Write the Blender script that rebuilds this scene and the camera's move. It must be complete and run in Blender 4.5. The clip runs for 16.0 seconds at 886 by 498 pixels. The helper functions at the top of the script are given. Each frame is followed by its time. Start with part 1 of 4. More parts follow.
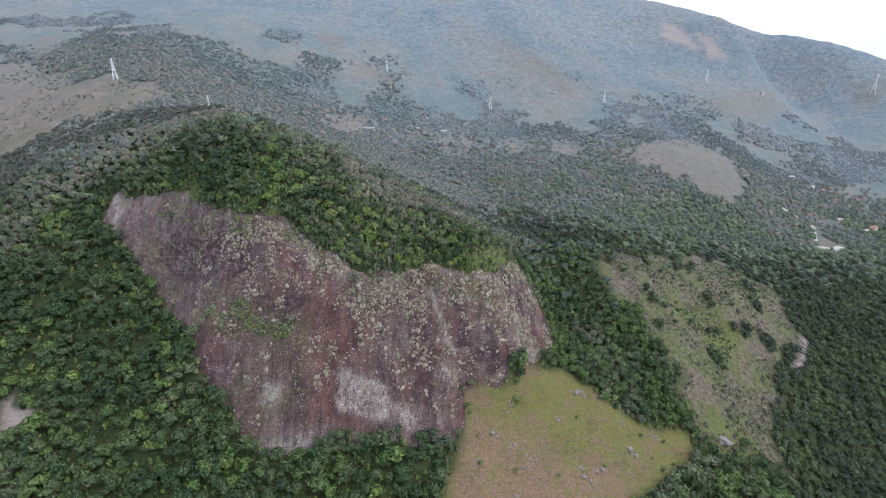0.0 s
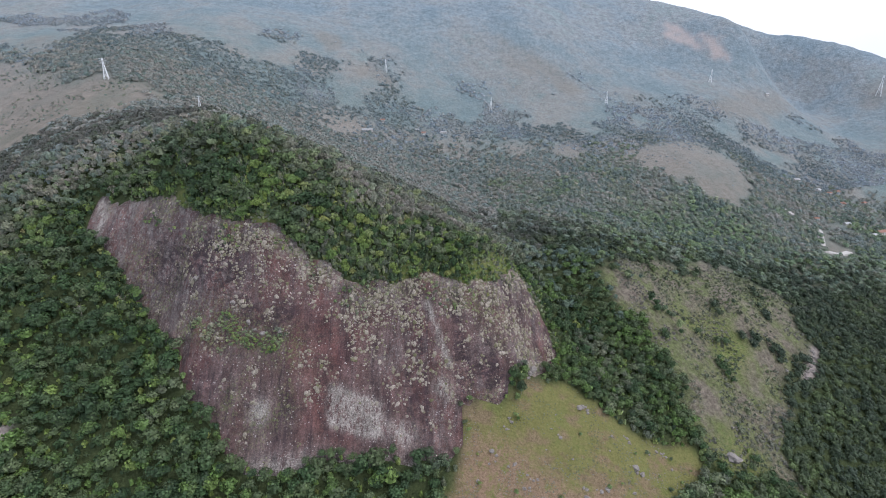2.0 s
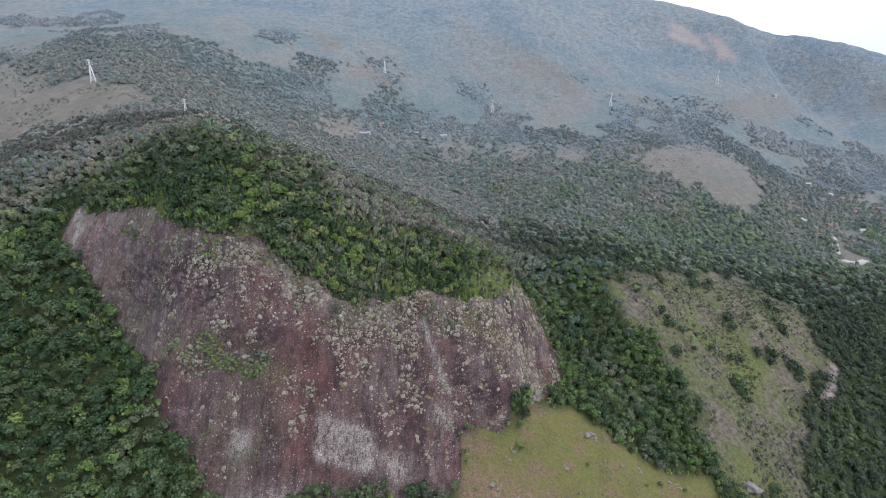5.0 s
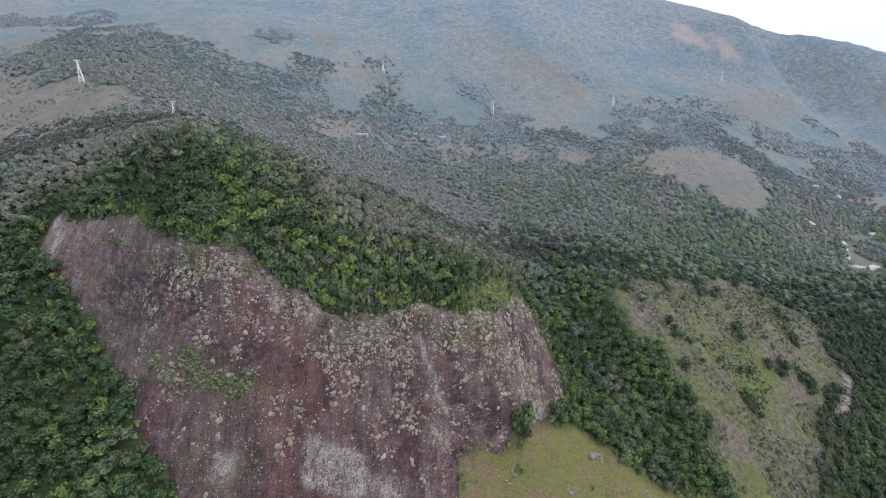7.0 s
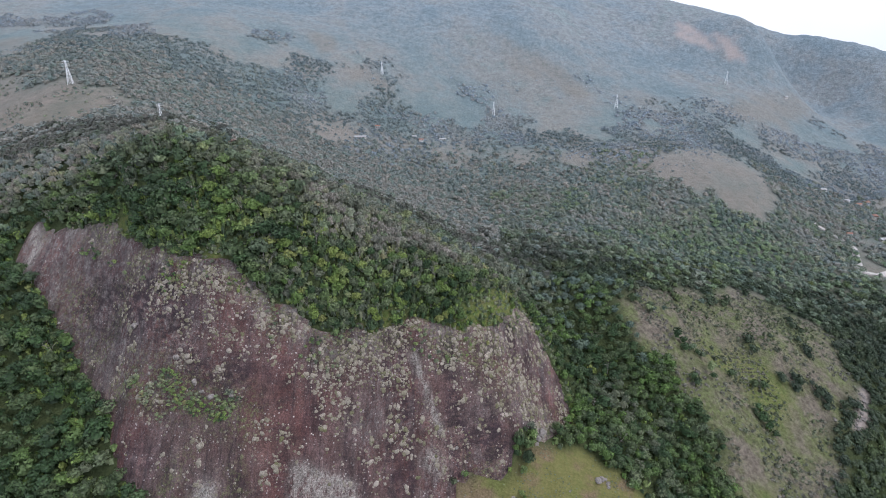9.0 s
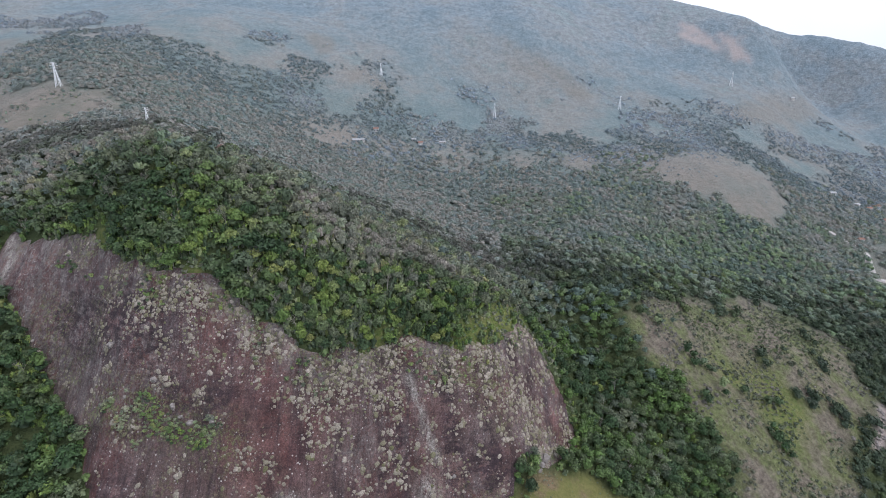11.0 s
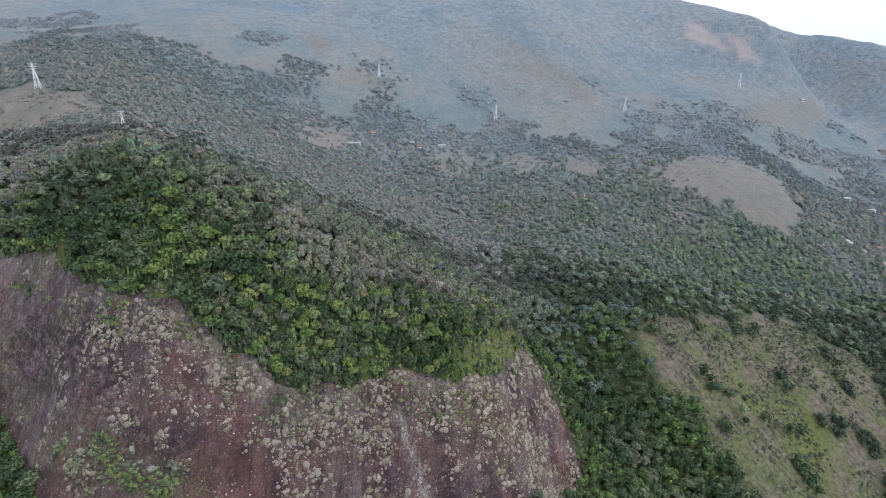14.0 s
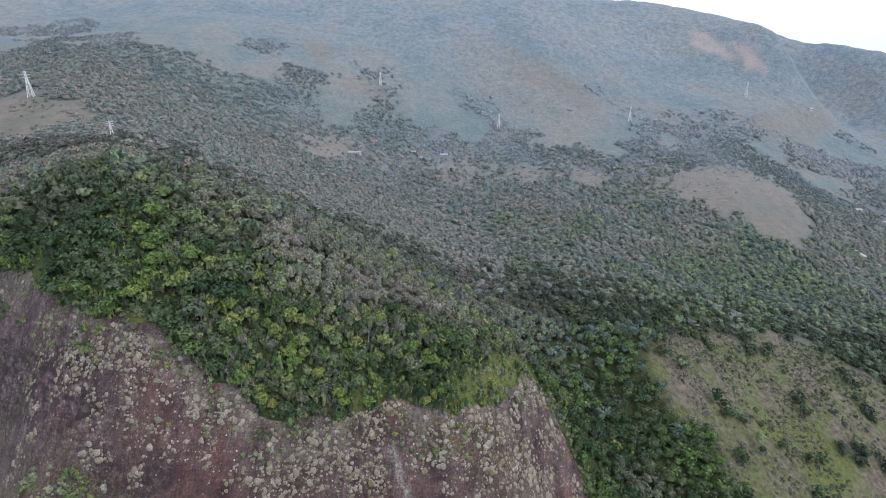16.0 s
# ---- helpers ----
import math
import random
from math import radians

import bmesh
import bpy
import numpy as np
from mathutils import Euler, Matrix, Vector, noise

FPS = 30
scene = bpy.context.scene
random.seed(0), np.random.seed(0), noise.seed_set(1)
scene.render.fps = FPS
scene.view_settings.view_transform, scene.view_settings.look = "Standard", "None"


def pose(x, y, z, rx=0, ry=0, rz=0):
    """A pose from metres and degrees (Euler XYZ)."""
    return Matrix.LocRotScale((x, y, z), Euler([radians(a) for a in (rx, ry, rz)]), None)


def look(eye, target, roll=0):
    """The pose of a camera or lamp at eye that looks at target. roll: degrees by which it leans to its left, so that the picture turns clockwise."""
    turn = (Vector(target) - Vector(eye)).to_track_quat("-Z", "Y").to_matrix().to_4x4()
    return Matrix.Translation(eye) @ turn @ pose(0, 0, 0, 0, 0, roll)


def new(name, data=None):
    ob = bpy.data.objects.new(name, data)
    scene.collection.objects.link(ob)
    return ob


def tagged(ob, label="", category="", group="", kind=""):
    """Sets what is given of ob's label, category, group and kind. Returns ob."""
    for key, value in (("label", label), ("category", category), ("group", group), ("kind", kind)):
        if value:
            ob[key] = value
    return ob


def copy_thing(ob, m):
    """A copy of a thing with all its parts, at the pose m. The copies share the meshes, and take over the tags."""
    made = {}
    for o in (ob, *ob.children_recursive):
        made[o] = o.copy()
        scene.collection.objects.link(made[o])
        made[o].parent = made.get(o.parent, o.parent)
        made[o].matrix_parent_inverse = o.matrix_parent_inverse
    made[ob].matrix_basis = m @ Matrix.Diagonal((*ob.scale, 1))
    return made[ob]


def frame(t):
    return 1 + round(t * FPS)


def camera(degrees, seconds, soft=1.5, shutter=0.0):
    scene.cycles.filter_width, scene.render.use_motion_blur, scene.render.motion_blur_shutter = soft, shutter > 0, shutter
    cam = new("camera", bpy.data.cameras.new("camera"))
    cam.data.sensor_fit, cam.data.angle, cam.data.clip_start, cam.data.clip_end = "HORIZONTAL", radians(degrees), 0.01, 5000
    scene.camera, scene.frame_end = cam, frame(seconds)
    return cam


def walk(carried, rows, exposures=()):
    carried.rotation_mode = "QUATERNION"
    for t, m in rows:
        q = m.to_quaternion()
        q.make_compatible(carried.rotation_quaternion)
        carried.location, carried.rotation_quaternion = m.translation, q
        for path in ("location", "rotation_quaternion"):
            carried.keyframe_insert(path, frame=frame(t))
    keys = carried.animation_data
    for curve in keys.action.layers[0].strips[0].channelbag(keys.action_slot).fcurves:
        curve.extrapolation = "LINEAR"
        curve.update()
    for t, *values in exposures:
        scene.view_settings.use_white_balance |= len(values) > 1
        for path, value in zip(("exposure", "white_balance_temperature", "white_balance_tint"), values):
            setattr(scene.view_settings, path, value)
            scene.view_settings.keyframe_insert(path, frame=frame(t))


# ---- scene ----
cam = camera(85.3, 16.0, soft=1.0)
METRES, EYE, TILT, LEAN, TURN = 180.0, 300.0, -21.5, 0.0, 0.0
ROWS = [
    (0.0, 0.0, 0.0, 0.0, 0.0, 0.0, 0.0),
    (0.5, 0.0044, 0.0267, 0.0109, 0.02, 0.01, -0.01),
    (1.0, 0.0083, 0.0532, 0.0217, 0.03, -0.02, -0.04),
    (1.5, 0.0122, 0.0797, 0.0318, 0.04, 0.01, -0.06),
    (2.0, 0.0156, 0.1063, 0.0419, 0.07, 0.01, -0.08),
    (2.5, 0.0189, 0.1334, 0.0529, 0.11, 0.02, -0.1),
    (3.0, 0.0225, 0.1602, 0.063, 0.13, 0.08, -0.11),
    (3.5, 0.0267, 0.1875, 0.0737, 0.16, 0.11, -0.12),
    (4.0, 0.0298, 0.2152, 0.0845, 0.21, 0.14, -0.12),
    (6.5, 0.0485, 0.3589, 0.1398, 0.34, 0.14, -0.08),
    (7.0, 0.0524, 0.3884, 0.1514, 0.36, 0.14, -0.08),
    (7.5, 0.0563, 0.4179, 0.1627, 0.39, 0.15, -0.08),
    (8.0, 0.0599, 0.448, 0.174, 0.4, 0.15, -0.11),
    (8.5, 0.0639, 0.4778, 0.1856, 0.44, 0.17, -0.1),
    (9.0, 0.0677, 0.5077, 0.1968, 0.49, 0.23, -0.09),
    (11.5, 0.0882, 0.6615, 0.256, 0.69, 0.37, -0.08),
    (12.0, 0.0921, 0.6927, 0.2681, 0.71, 0.32, -0.11),
    (12.5, 0.0959, 0.7238, 0.2805, 0.76, 0.36, -0.1),
    (13.0, 0.0999, 0.7546, 0.2933, 0.81, 0.39, -0.12),
    (13.5, 0.1039, 0.7852, 0.3052, 0.84, 0.41, -0.13),
    (14.0, 0.1074, 0.8159, 0.318, 0.86, 0.42, -0.13),
    (14.5, 0.1118, 0.8459, 0.3293, 0.92, 0.54, -0.12),
    (15.0, 0.1146, 0.8747, 0.3436, 0.98, 0.75, -0.15),
    (15.5, 0.1175, 0.901, 0.356, 1.11, 0.97, -0.21),
    (16.0, 0.1207, 0.9224, 0.3659, 1.2, 1.24, -0.33),
]
walk(cam, [(t, pose(0, 0, EYE, TILT, LEAN, TURN) @ pose(METRES * x, METRES * y, METRES * z, 90 + pitch, roll, yaw)) for t, x, y, z, yaw, pitch, roll in ROWS],
     exposures=[(0.0, 0.62, 5900, 14), (4.0, 0.56, 5900, 14), (16.0, 0.53, 5900, 14)])

# ---- light: hazy, mostly overcast sky with a weak wide sun ----
SUN_ELEVATION, SUN_AZIMUTH = 55.0, 110.0   # degrees; azimuth clockwise from +y
world = bpy.data.worlds.new("overcast_sky")
scene.world = world
world.use_nodes = True
wn = world.node_tree
sky = wn.nodes.new("ShaderNodeTexSky")
sky.sky_type, sky.sun_disc = "NISHITA", False
sky.sun_elevation, sky.sun_rotation = radians(SUN_ELEVATION), radians(SUN_AZIMUTH)
sky.air_density, sky.dust_density, sky.ozone_density = 1.0, 5.0, 1.0
wn.nodes["Background"].inputs["Strength"].default_value = 0.15
cloud = wn.nodes.new("ShaderNodeTexNoise")          # thin broken overcast
cloud.inputs["Scale"].default_value, cloud.inputs["Detail"].default_value = 3.0, 5.0
spread = wn.nodes.new("ShaderNodeMapRange")
spread.inputs["To Min"].default_value, spread.inputs["To Max"].default_value = 0.55, 0.95
veil = wn.nodes.new("ShaderNodeMix")
veil.data_type = "RGBA"
veil.inputs["B"].default_value = (5.9, 6.1, 6.4, 1)
wn.links.new(cloud.outputs["Fac"], spread.inputs["Value"])
wn.links.new(spread.outputs["Result"], veil.inputs["Factor"])
wn.links.new(sky.outputs["Color"], veil.inputs["A"])
wn.links.new(veil.outputs["Result"], wn.nodes["Background"].inputs["Color"])
sun = new("sun", bpy.data.lights.new("sun", "SUN"))
sun.data.energy, sun.data.angle, sun.data.color = 1.0, radians(20), (1.0, 0.95, 0.88)
az, el = radians(SUN_AZIMUTH), radians(SUN_ELEVATION)
sun.matrix_world = look((1200 * math.sin(az) * math.cos(el), 1200 * math.cos(az) * math.cos(el), 1200 * math.sin(el)), (0, 0, 0))


# ---- material helpers ----
class Graph:
    """A small builder of node materials."""

    def __init__(self, name, roughness=0.85, specular=0.3):
        self.material = bpy.data.materials.new(name)
        self.material.use_nodes = True
        self.tree = self.material.node_tree
        self.shader = self.tree.nodes["Principled BSDF"]
        self.shader.inputs["Roughness"].default_value = roughness
        self.shader.inputs["Specular IOR Level"].default_value = specular
        self.place = self.tree.nodes.new("ShaderNodeNewGeometry").outputs["Position"]

    def link(self, a, b):
        self.tree.links.new(a, b)

    def put(self, socket, value):
        if isinstance(value, bpy.types.NodeSocket):
            self.link(value, socket)
        elif isinstance(value, tuple) and len(value) == 3 and socket.type == "RGBA":
            socket.default_value = (*value, 1)
        else:
            socket.default_value = value

    def noise(self, scale, detail=4.0, rough=0.6, stretch=(1, 1, 1), distort=0.0):
        m = self.tree.nodes.new("ShaderNodeMapping")
        m.inputs["Scale"].default_value = stretch
        self.link(self.place, m.inputs["Vector"])
        n = self.tree.nodes.new("ShaderNodeTexNoise")
        n.inputs["Scale"].default_value, n.inputs["Detail"].default_value = scale, detail
        n.inputs["Roughness"].default_value, n.inputs["Distortion"].default_value = rough, distort
        self.link(m.outputs["Vector"], n.inputs["Vector"])
        return n.outputs["Fac"]

    def cells(self, scale, stretch=(1, 1, 1), feature="F1"):
        m = self.tree.nodes.new("ShaderNodeMapping")
        m.inputs["Scale"].default_value = stretch
        self.link(self.place, m.inputs["Vector"])
        n = self.tree.nodes.new("ShaderNodeTexVoronoi")
        n.feature = feature
        n.inputs["Scale"].default_value = scale
        self.link(m.outputs["Vector"], n.inputs["Vector"])
        return n.outputs["Distance"]

    def attribute(self, name):
        n = self.tree.nodes.new("ShaderNodeAttribute")
        n.attribute_name = name
        return n.outputs["Fac"]

    def ramp(self, fac, stops):
        n = self.tree.nodes.new("ShaderNodeValToRGB")
        e = n.color_ramp.elements
        while len(e) < len(stops):
            e.new(0.5)
        for s, (p, c) in zip(e, stops):
            s.position = p
            s.color = (*c, 1) if isinstance(c, tuple) else (c, c, c, 1)
        self.put(n.inputs["Fac"], fac)
        return n.outputs["Color"]

    def mix(self, fac, a, b, kind="MIX"):
        n = self.tree.nodes.new("ShaderNodeMix")
        n.data_type, n.blend_type = "RGBA", kind
        self.put(n.inputs["Factor"], fac)
        self.put(n.inputs["A"], a)
        self.put(n.inputs["B"], b)
        return n.outputs["Result"]

    def math(self, kind, a, b=0.5, clamp=False):
        n = self.tree.nodes.new("ShaderNodeMath")
        n.operation, n.use_clamp = kind, clamp
        self.put(n.inputs[0], a)
        self.put(n.inputs[1], b)
        return n.outputs[0]

    def bump(self, height, strength=0.5, distance=0.5):
        n = self.tree.nodes.new("ShaderNodeBump")
        n.inputs["Strength"].default_value, n.inputs["Distance"].default_value = strength, distance
        self.put(n.inputs["Height"], height)
        self.link(n.outputs["Normal"], self.shader.inputs["Normal"])

    def done(self, colour, sheen=0.0, sheen_tint=(1, 1, 1)):
        self.put(self.shader.inputs["Base Color"], colour)
        if sheen:
            self.shader.inputs["Sheen Weight"].default_value = sheen
            self.shader.inputs["Sheen Roughness"].default_value = 0.6
            self.put(self.shader.inputs["Sheen Tint"], sheen_tint)
        return self.material


def ground_material():
    g = Graph("ground", 0.95, 0.1)
    soil = g.ramp(g.noise(0.4, 6, 0.75), [(0.35, (0.03, 0.042, 0.018)), (0.6, (0.06, 0.075, 0.032)), (0.75, (0.09, 0.095, 0.045))])
    fine = g.noise(0.9, 6, 0.7)
    grass = g.ramp(g.noise(0.05, 5, 0.65), [(0.3, (0.148, 0.145, 0.045)), (0.5, (0.178, 0.172, 0.060)), (0.7, (0.128, 0.155, 0.040))])
    straw = g.ramp(g.noise(0.6, 8, 0.8), [(0.34, (0.115, 0.08, 0.05)), (0.5, (0.205, 0.142, 0.094)), (0.66, (0.30, 0.215, 0.152))])
    grass = g.mix(g.ramp(g.noise(0.03, 5, 0.6, (1, 1.6, 1)), [(0.5, 0.0), (0.6, 1.0)]), grass, straw)
    tufts = g.ramp(g.noise(0.45, 5, 0.75), [(0.35, (0.044, 0.052, 0.022)), (0.5, (0.114, 0.112, 0.048)), (0.68, (0.202, 0.181, 0.097))])
    grass = g.mix(0.35, grass, tufts)
    grass = g.mix(g.ramp(g.noise(0.12, 5, 0.7), [(0.62, 0.0), (0.72, 0.7)]), grass, (0.06, 0.065, 0.03))
    dry = g.ramp(g.noise(0.012, 7, 0.72), [(0.3, (0.165, 0.142, 0.118)), (0.5, (0.195, 0.162, 0.132)), (0.7, (0.145, 0.14, 0.112))])
    dry = g.mix(0.5, dry, g.ramp(g.noise(0.07, 7, 0.8), [(0.36, (0.08, 0.085, 0.06)), (0.48, (0.165, 0.145, 0.115)), (0.66, (0.265, 0.225, 0.182))]))
    scrub = g.ramp(g.noise(0.028, 6, 0.7), [(0.32, (0.138, 0.116, 0.094)), (0.44, (0.140, 0.123, 0.094)), (0.5, (0.121, 0.120, 0.072)), (0.6, (0.103, 0.120, 0.050)), (0.66, (0.131, 0.119, 0.086)), (0.74, (0.156, 0.131, 0.106))])
    scrub = g.mix(1.0, scrub, g.ramp(g.noise(0.22, 8, 0.8), [(0.36, 0.45), (0.5, 1.0), (0.66, 1.6)]), "MULTIPLY")
    lush = g.ramp(g.noise(0.3, 6, 0.75), [(0.32, (0.050, 0.072, 0.022)), (0.46, (0.100, 0.137, 0.033)), (0.56, (0.163, 0.156, 0.066)), (0.66, (0.112, 0.163, 0.033)), (0.76, (0.213, 0.182, 0.099))])
    grass = g.mix(g.math("MULTIPLY", g.attribute("straw"), g.ramp(g.noise(0.16, 7, 0.8), [(0.42, 0.05), (0.52, 1.0)]), True), grass, straw)
    # ground among the farther trees: haze painted in as paler, bluer base colour
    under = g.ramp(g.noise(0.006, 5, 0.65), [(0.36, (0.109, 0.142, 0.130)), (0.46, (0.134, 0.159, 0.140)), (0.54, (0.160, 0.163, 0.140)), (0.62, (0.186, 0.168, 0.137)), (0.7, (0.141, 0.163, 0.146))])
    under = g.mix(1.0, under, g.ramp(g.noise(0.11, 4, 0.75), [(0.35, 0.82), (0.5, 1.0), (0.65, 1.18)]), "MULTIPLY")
    hazed_range = g.ramp(g.noise(0.006, 6, 0.65), [(0.36, (0.138, 0.176, 0.198)), (0.48, (0.166, 0.198, 0.214)), (0.58, (0.190, 0.204, 0.206)), (0.68, (0.170, 0.202, 0.202))])
    under = g.mix(g.attribute("far_haze"), under, g.mix(1.0, hazed_range, g.ramp(g.noise(0.07, 5, 0.7), [(0.36, 0.74), (0.5, 1.0), (0.64, 1.2)]), "MULTIPLY"))
    under = g.mix(g.attribute("far_haze"), under, g.mix(1.0, under, g.ramp(g.noise(0.22, 3, 0.6), [(0.36, 0.84), (0.64, 1.16)]), "MULTIPLY"))
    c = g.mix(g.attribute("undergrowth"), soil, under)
    c = g.mix(g.attribute("grass"), c, grass)
    c = g.mix(g.attribute("dry"), c, dry)
    c = g.mix(g.attribute("scrub"), c, scrub)
    c = g.mix(g.attribute("lush"), c, lush)
    c = g.mix(g.attribute("stone"), c, g.ramp(fine, [(0.3, (0.24, 0.195, 0.175)), (0.7, (0.40, 0.35, 0.325))]))
    g.bump(g.math("ADD", g.noise(0.5, 6, 0.75), g.math("MULTIPLY", g.noise(0.12, 4, 0.7), 2.5)), 0.9, 1.6)
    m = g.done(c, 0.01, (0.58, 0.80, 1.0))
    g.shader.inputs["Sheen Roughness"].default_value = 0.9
    # bluish sheen on the distant ground, part of the painted haze
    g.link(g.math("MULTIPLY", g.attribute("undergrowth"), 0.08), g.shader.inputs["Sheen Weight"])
    return m


def granite_material():
    """Purplish granite: dark wet streaks down the slope, grey lichen crust, fresh pale scars and moss."""
    g = Graph("granite", 0.75, 0.3)
    base = g.ramp(g.noise(0.035, 7, 0.65), [(0.36, (0.068, 0.028, 0.027)), (0.5, (0.118, 0.052, 0.046)), (0.62, (0.160, 0.084, 0.073))])
    base = g.mix(g.ramp(g.noise(0.012, 4, 0.6), [(0.42, 0.0), (0.6, 0.7)]), base, g.ramp(g.noise(0.2, 7, 0.75, (1, 0.3, 0.3)), [(0.35, (0.075, 0.050, 0.048)), (0.65, (0.185, 0.140, 0.128))]))
    streak = g.noise(0.16, 7, 0.72, (1, 0.09, 0.09))
    base = g.mix(g.ramp(streak, [(0.5, 0.0), (0.64, 0.75)]), base, (0.042, 0.026, 0.031))
    base = g.mix(g.ramp(g.noise(0.55, 5, 0.65, (1, 0.05, 0.05)), [(0.56, 0.0), (0.74, 0.45)]), base, (0.23, 0.18, 0.172))
    base = g.mix(g.ramp(g.noise(0.9, 7, 0.8), [(0.40, 0.45), (0.52, 0.0)]), base, (0.04, 0.026, 0.03))
    base = g.mix(g.ramp(g.noise(0.5, 6, 0.75, (0.25, 0.25, 3.0)), [(0.55, 0.0), (0.72, 0.25)]), base, (0.19, 0.135, 0.13))
    band = g.noise(0.07, 7, 0.75, (0.5, 0.5, 1.8))
    base = g.mix(g.ramp(band, [(0.54, 0.0), (0.66, 0.6)]), base, (0.045, 0.028, 0.032))
    speck = g.math("MULTIPLY", g.ramp(g.cells(0.34), [(0.12, 1.0), (0.20, 0.0)]), g.ramp(g.noise(0.12, 5, 0.7), [(0.44, 0.0), (0.52, 1.0)]))
    base = g.mix(speck, base, (0.50, 0.465, 0.435))
    small = g.math("MULTIPLY", g.ramp(g.cells(0.62), [(0.14, 1.0), (0.27, 0.0)]), g.ramp(g.noise(0.08, 5, 0.7), [(0.46, 0.0), (0.58, 0.8)]))
    base = g.mix(small, base, (0.30, 0.268, 0.245))
    wet = g.ramp(g.noise(0.16, 9, 0.8, (0.7, 0.7, 1.3)), [(0.44, 0.0), (0.53, 0.95)])
    crust = g.ramp(g.noise(0.5, 8, 0.78, (1, 0.6, 0.6)), [(0.36, (0.09, 0.078, 0.077)), (0.5, (0.165, 0.15, 0.143)), (0.66, (0.29, 0.272, 0.25))])
    run = g.math("MULTIPLY", g.ramp(g.noise(0.30, 7, 0.75, (1, 0.08, 0.08)), [(0.46, 0.0), (0.56, 1.0)]), g.ramp(g.noise(0.06, 6, 0.75), [(0.42, 0.0), (0.56, 0.9)]))
    fleck = g.ramp(g.noise(0.42, 9, 0.82, (1, 0.7, 0.7)), [(0.50, 0.0), (0.54, 1.0)])
    c = g.mix(g.math("MULTIPLY", g.attribute("pale"), g.math("MAXIMUM", g.math("MULTIPLY", fleck, 0.9), run), True), base, crust)
    c = g.mix(g.math("MULTIPLY", g.attribute("wet"), wet, True), c, g.ramp(g.noise(0.25, 6, 0.7), [(0.35, (0.02, 0.014, 0.018)), (0.65, (0.055, 0.032, 0.038))]))
    scar = g.ramp(g.noise(0.32, 9, 0.85, (1, 0.4, 0.4)), [(0.43, 0.0), (0.5, 1.0)])
    c = g.mix(g.math("MULTIPLY", g.attribute("bare"), scar, True), c, g.ramp(g.noise(0.9, 5, 0.7), [(0.32, (0.12, 0.105, 0.092)), (0.5, (0.30, 0.275, 0.245)), (0.66, (0.52, 0.49, 0.45))]))
    c = g.mix(g.math("MULTIPLY", g.attribute("moss"), g.ramp(g.noise(0.35, 7, 0.8), [(0.5, 0.0), (0.58, 0.9)]), True), c, g.ramp(g.noise(0.7, 5, 0.7), [(0.35, (0.055, 0.075, 0.025)), (0.55, (0.10, 0.115, 0.045)), (0.7, (0.16, 0.145, 0.085))]))
    c = g.mix(1.0, c, g.ramp(g.noise(0.7, 10, 0.9), [(0.38, 0.5), (0.5, 1.0), (0.62, 1.65)]), "MULTIPLY")
    c = g.mix(1.0, c, g.ramp(g.noise(0.11, 8, 0.75, (1, 0.5, 0.5)), [(0.38, 0.62), (0.5, 1.0), (0.62, 1.3)]), "MULTIPLY")
    g.bump(g.math("ADD", g.noise(0.4, 9, 0.75, (1, 0.35, 0.35)), g.noise(1.5, 6, 0.75)), 1.0, 1.2)
    return g.done(c)


def foliage_material(name, stops, dry_haze_stops, sheen=0.0, tint=(1, 1, 1), contrast=(0.5, 1.45), grain=0.8):
    """Leaves: each tree picks its green or a dry, haze-paled grey brown; sheen imitates haze."""
    g = Graph(name, 0.6, 0.25)
    info = g.tree.nodes.new("ShaderNodeObjectInfo").outputs["Random"]
    pick = g.math("FRACT", g.math("ADD", g.attribute("tint"), info), 0)
    dry_haze = g.attribute("dry_haze")
    c = g.mix(dry_haze, g.ramp(pick, stops), g.ramp(pick, dry_haze_stops))
    island = g.tree.nodes.new("ShaderNodeNewGeometry").outputs["Random Per Island"]
    c = g.mix(1.0, c, g.ramp(island, [(0.0, contrast[0]), (1.0, contrast[1])]), "MULTIPLY")
    c = g.mix(1.0, c, g.ramp(g.noise(grain, 3, 0.7), [(0.35, 0.78), (0.65, 1.22)]), "MULTIPLY")
    m = g.done(c, 0.01, tint)
    g.shader.inputs["Sheen Roughness"].default_value = 0.9
    g.link(g.math("MULTIPLY", g.math("ADD", dry_haze, 0.15), sheen), g.shader.inputs["Sheen Weight"])
    return m


def plain_material(name, a, b, scale=2.0, roughness=0.8, bump=0.2):
    g = Graph(name, roughness, 0.3)
    n = g.noise(scale, 5, 0.65)
    g.bump(n, bump, 0.1)
    return g.done(g.ramp(n, [(0.3, a), (0.7, b)]))


GROUND, GRANITE = ground_material(), granite_material()
LEAVES = foliage_material("leaves",
    [(0.0, (0.027, 0.050, 0.021)), (0.2, (0.040, 0.076, 0.027)), (0.42, (0.070, 0.095, 0.042)), (0.62, (0.084, 0.142, 0.036)), (0.8, (0.12, 0.175, 0.043)), (0.93, (0.15, 0.205, 0.048)), (1.0, (0.185, 0.205, 0.062))],
    [(0.0, (0.135, 0.140, 0.103)), (0.3, (0.193, 0.175, 0.144)), (0.55, (0.234, 0.205, 0.172)), (0.72, (0.140, 0.182, 0.101)), (0.85, (0.263, 0.228, 0.193)), (0.96, (0.193, 0.221, 0.109)), (1.0, (0.222, 0.132, 0.109))], 0.08, (0.88, 0.95, 1.0), (0.6, 1.42))
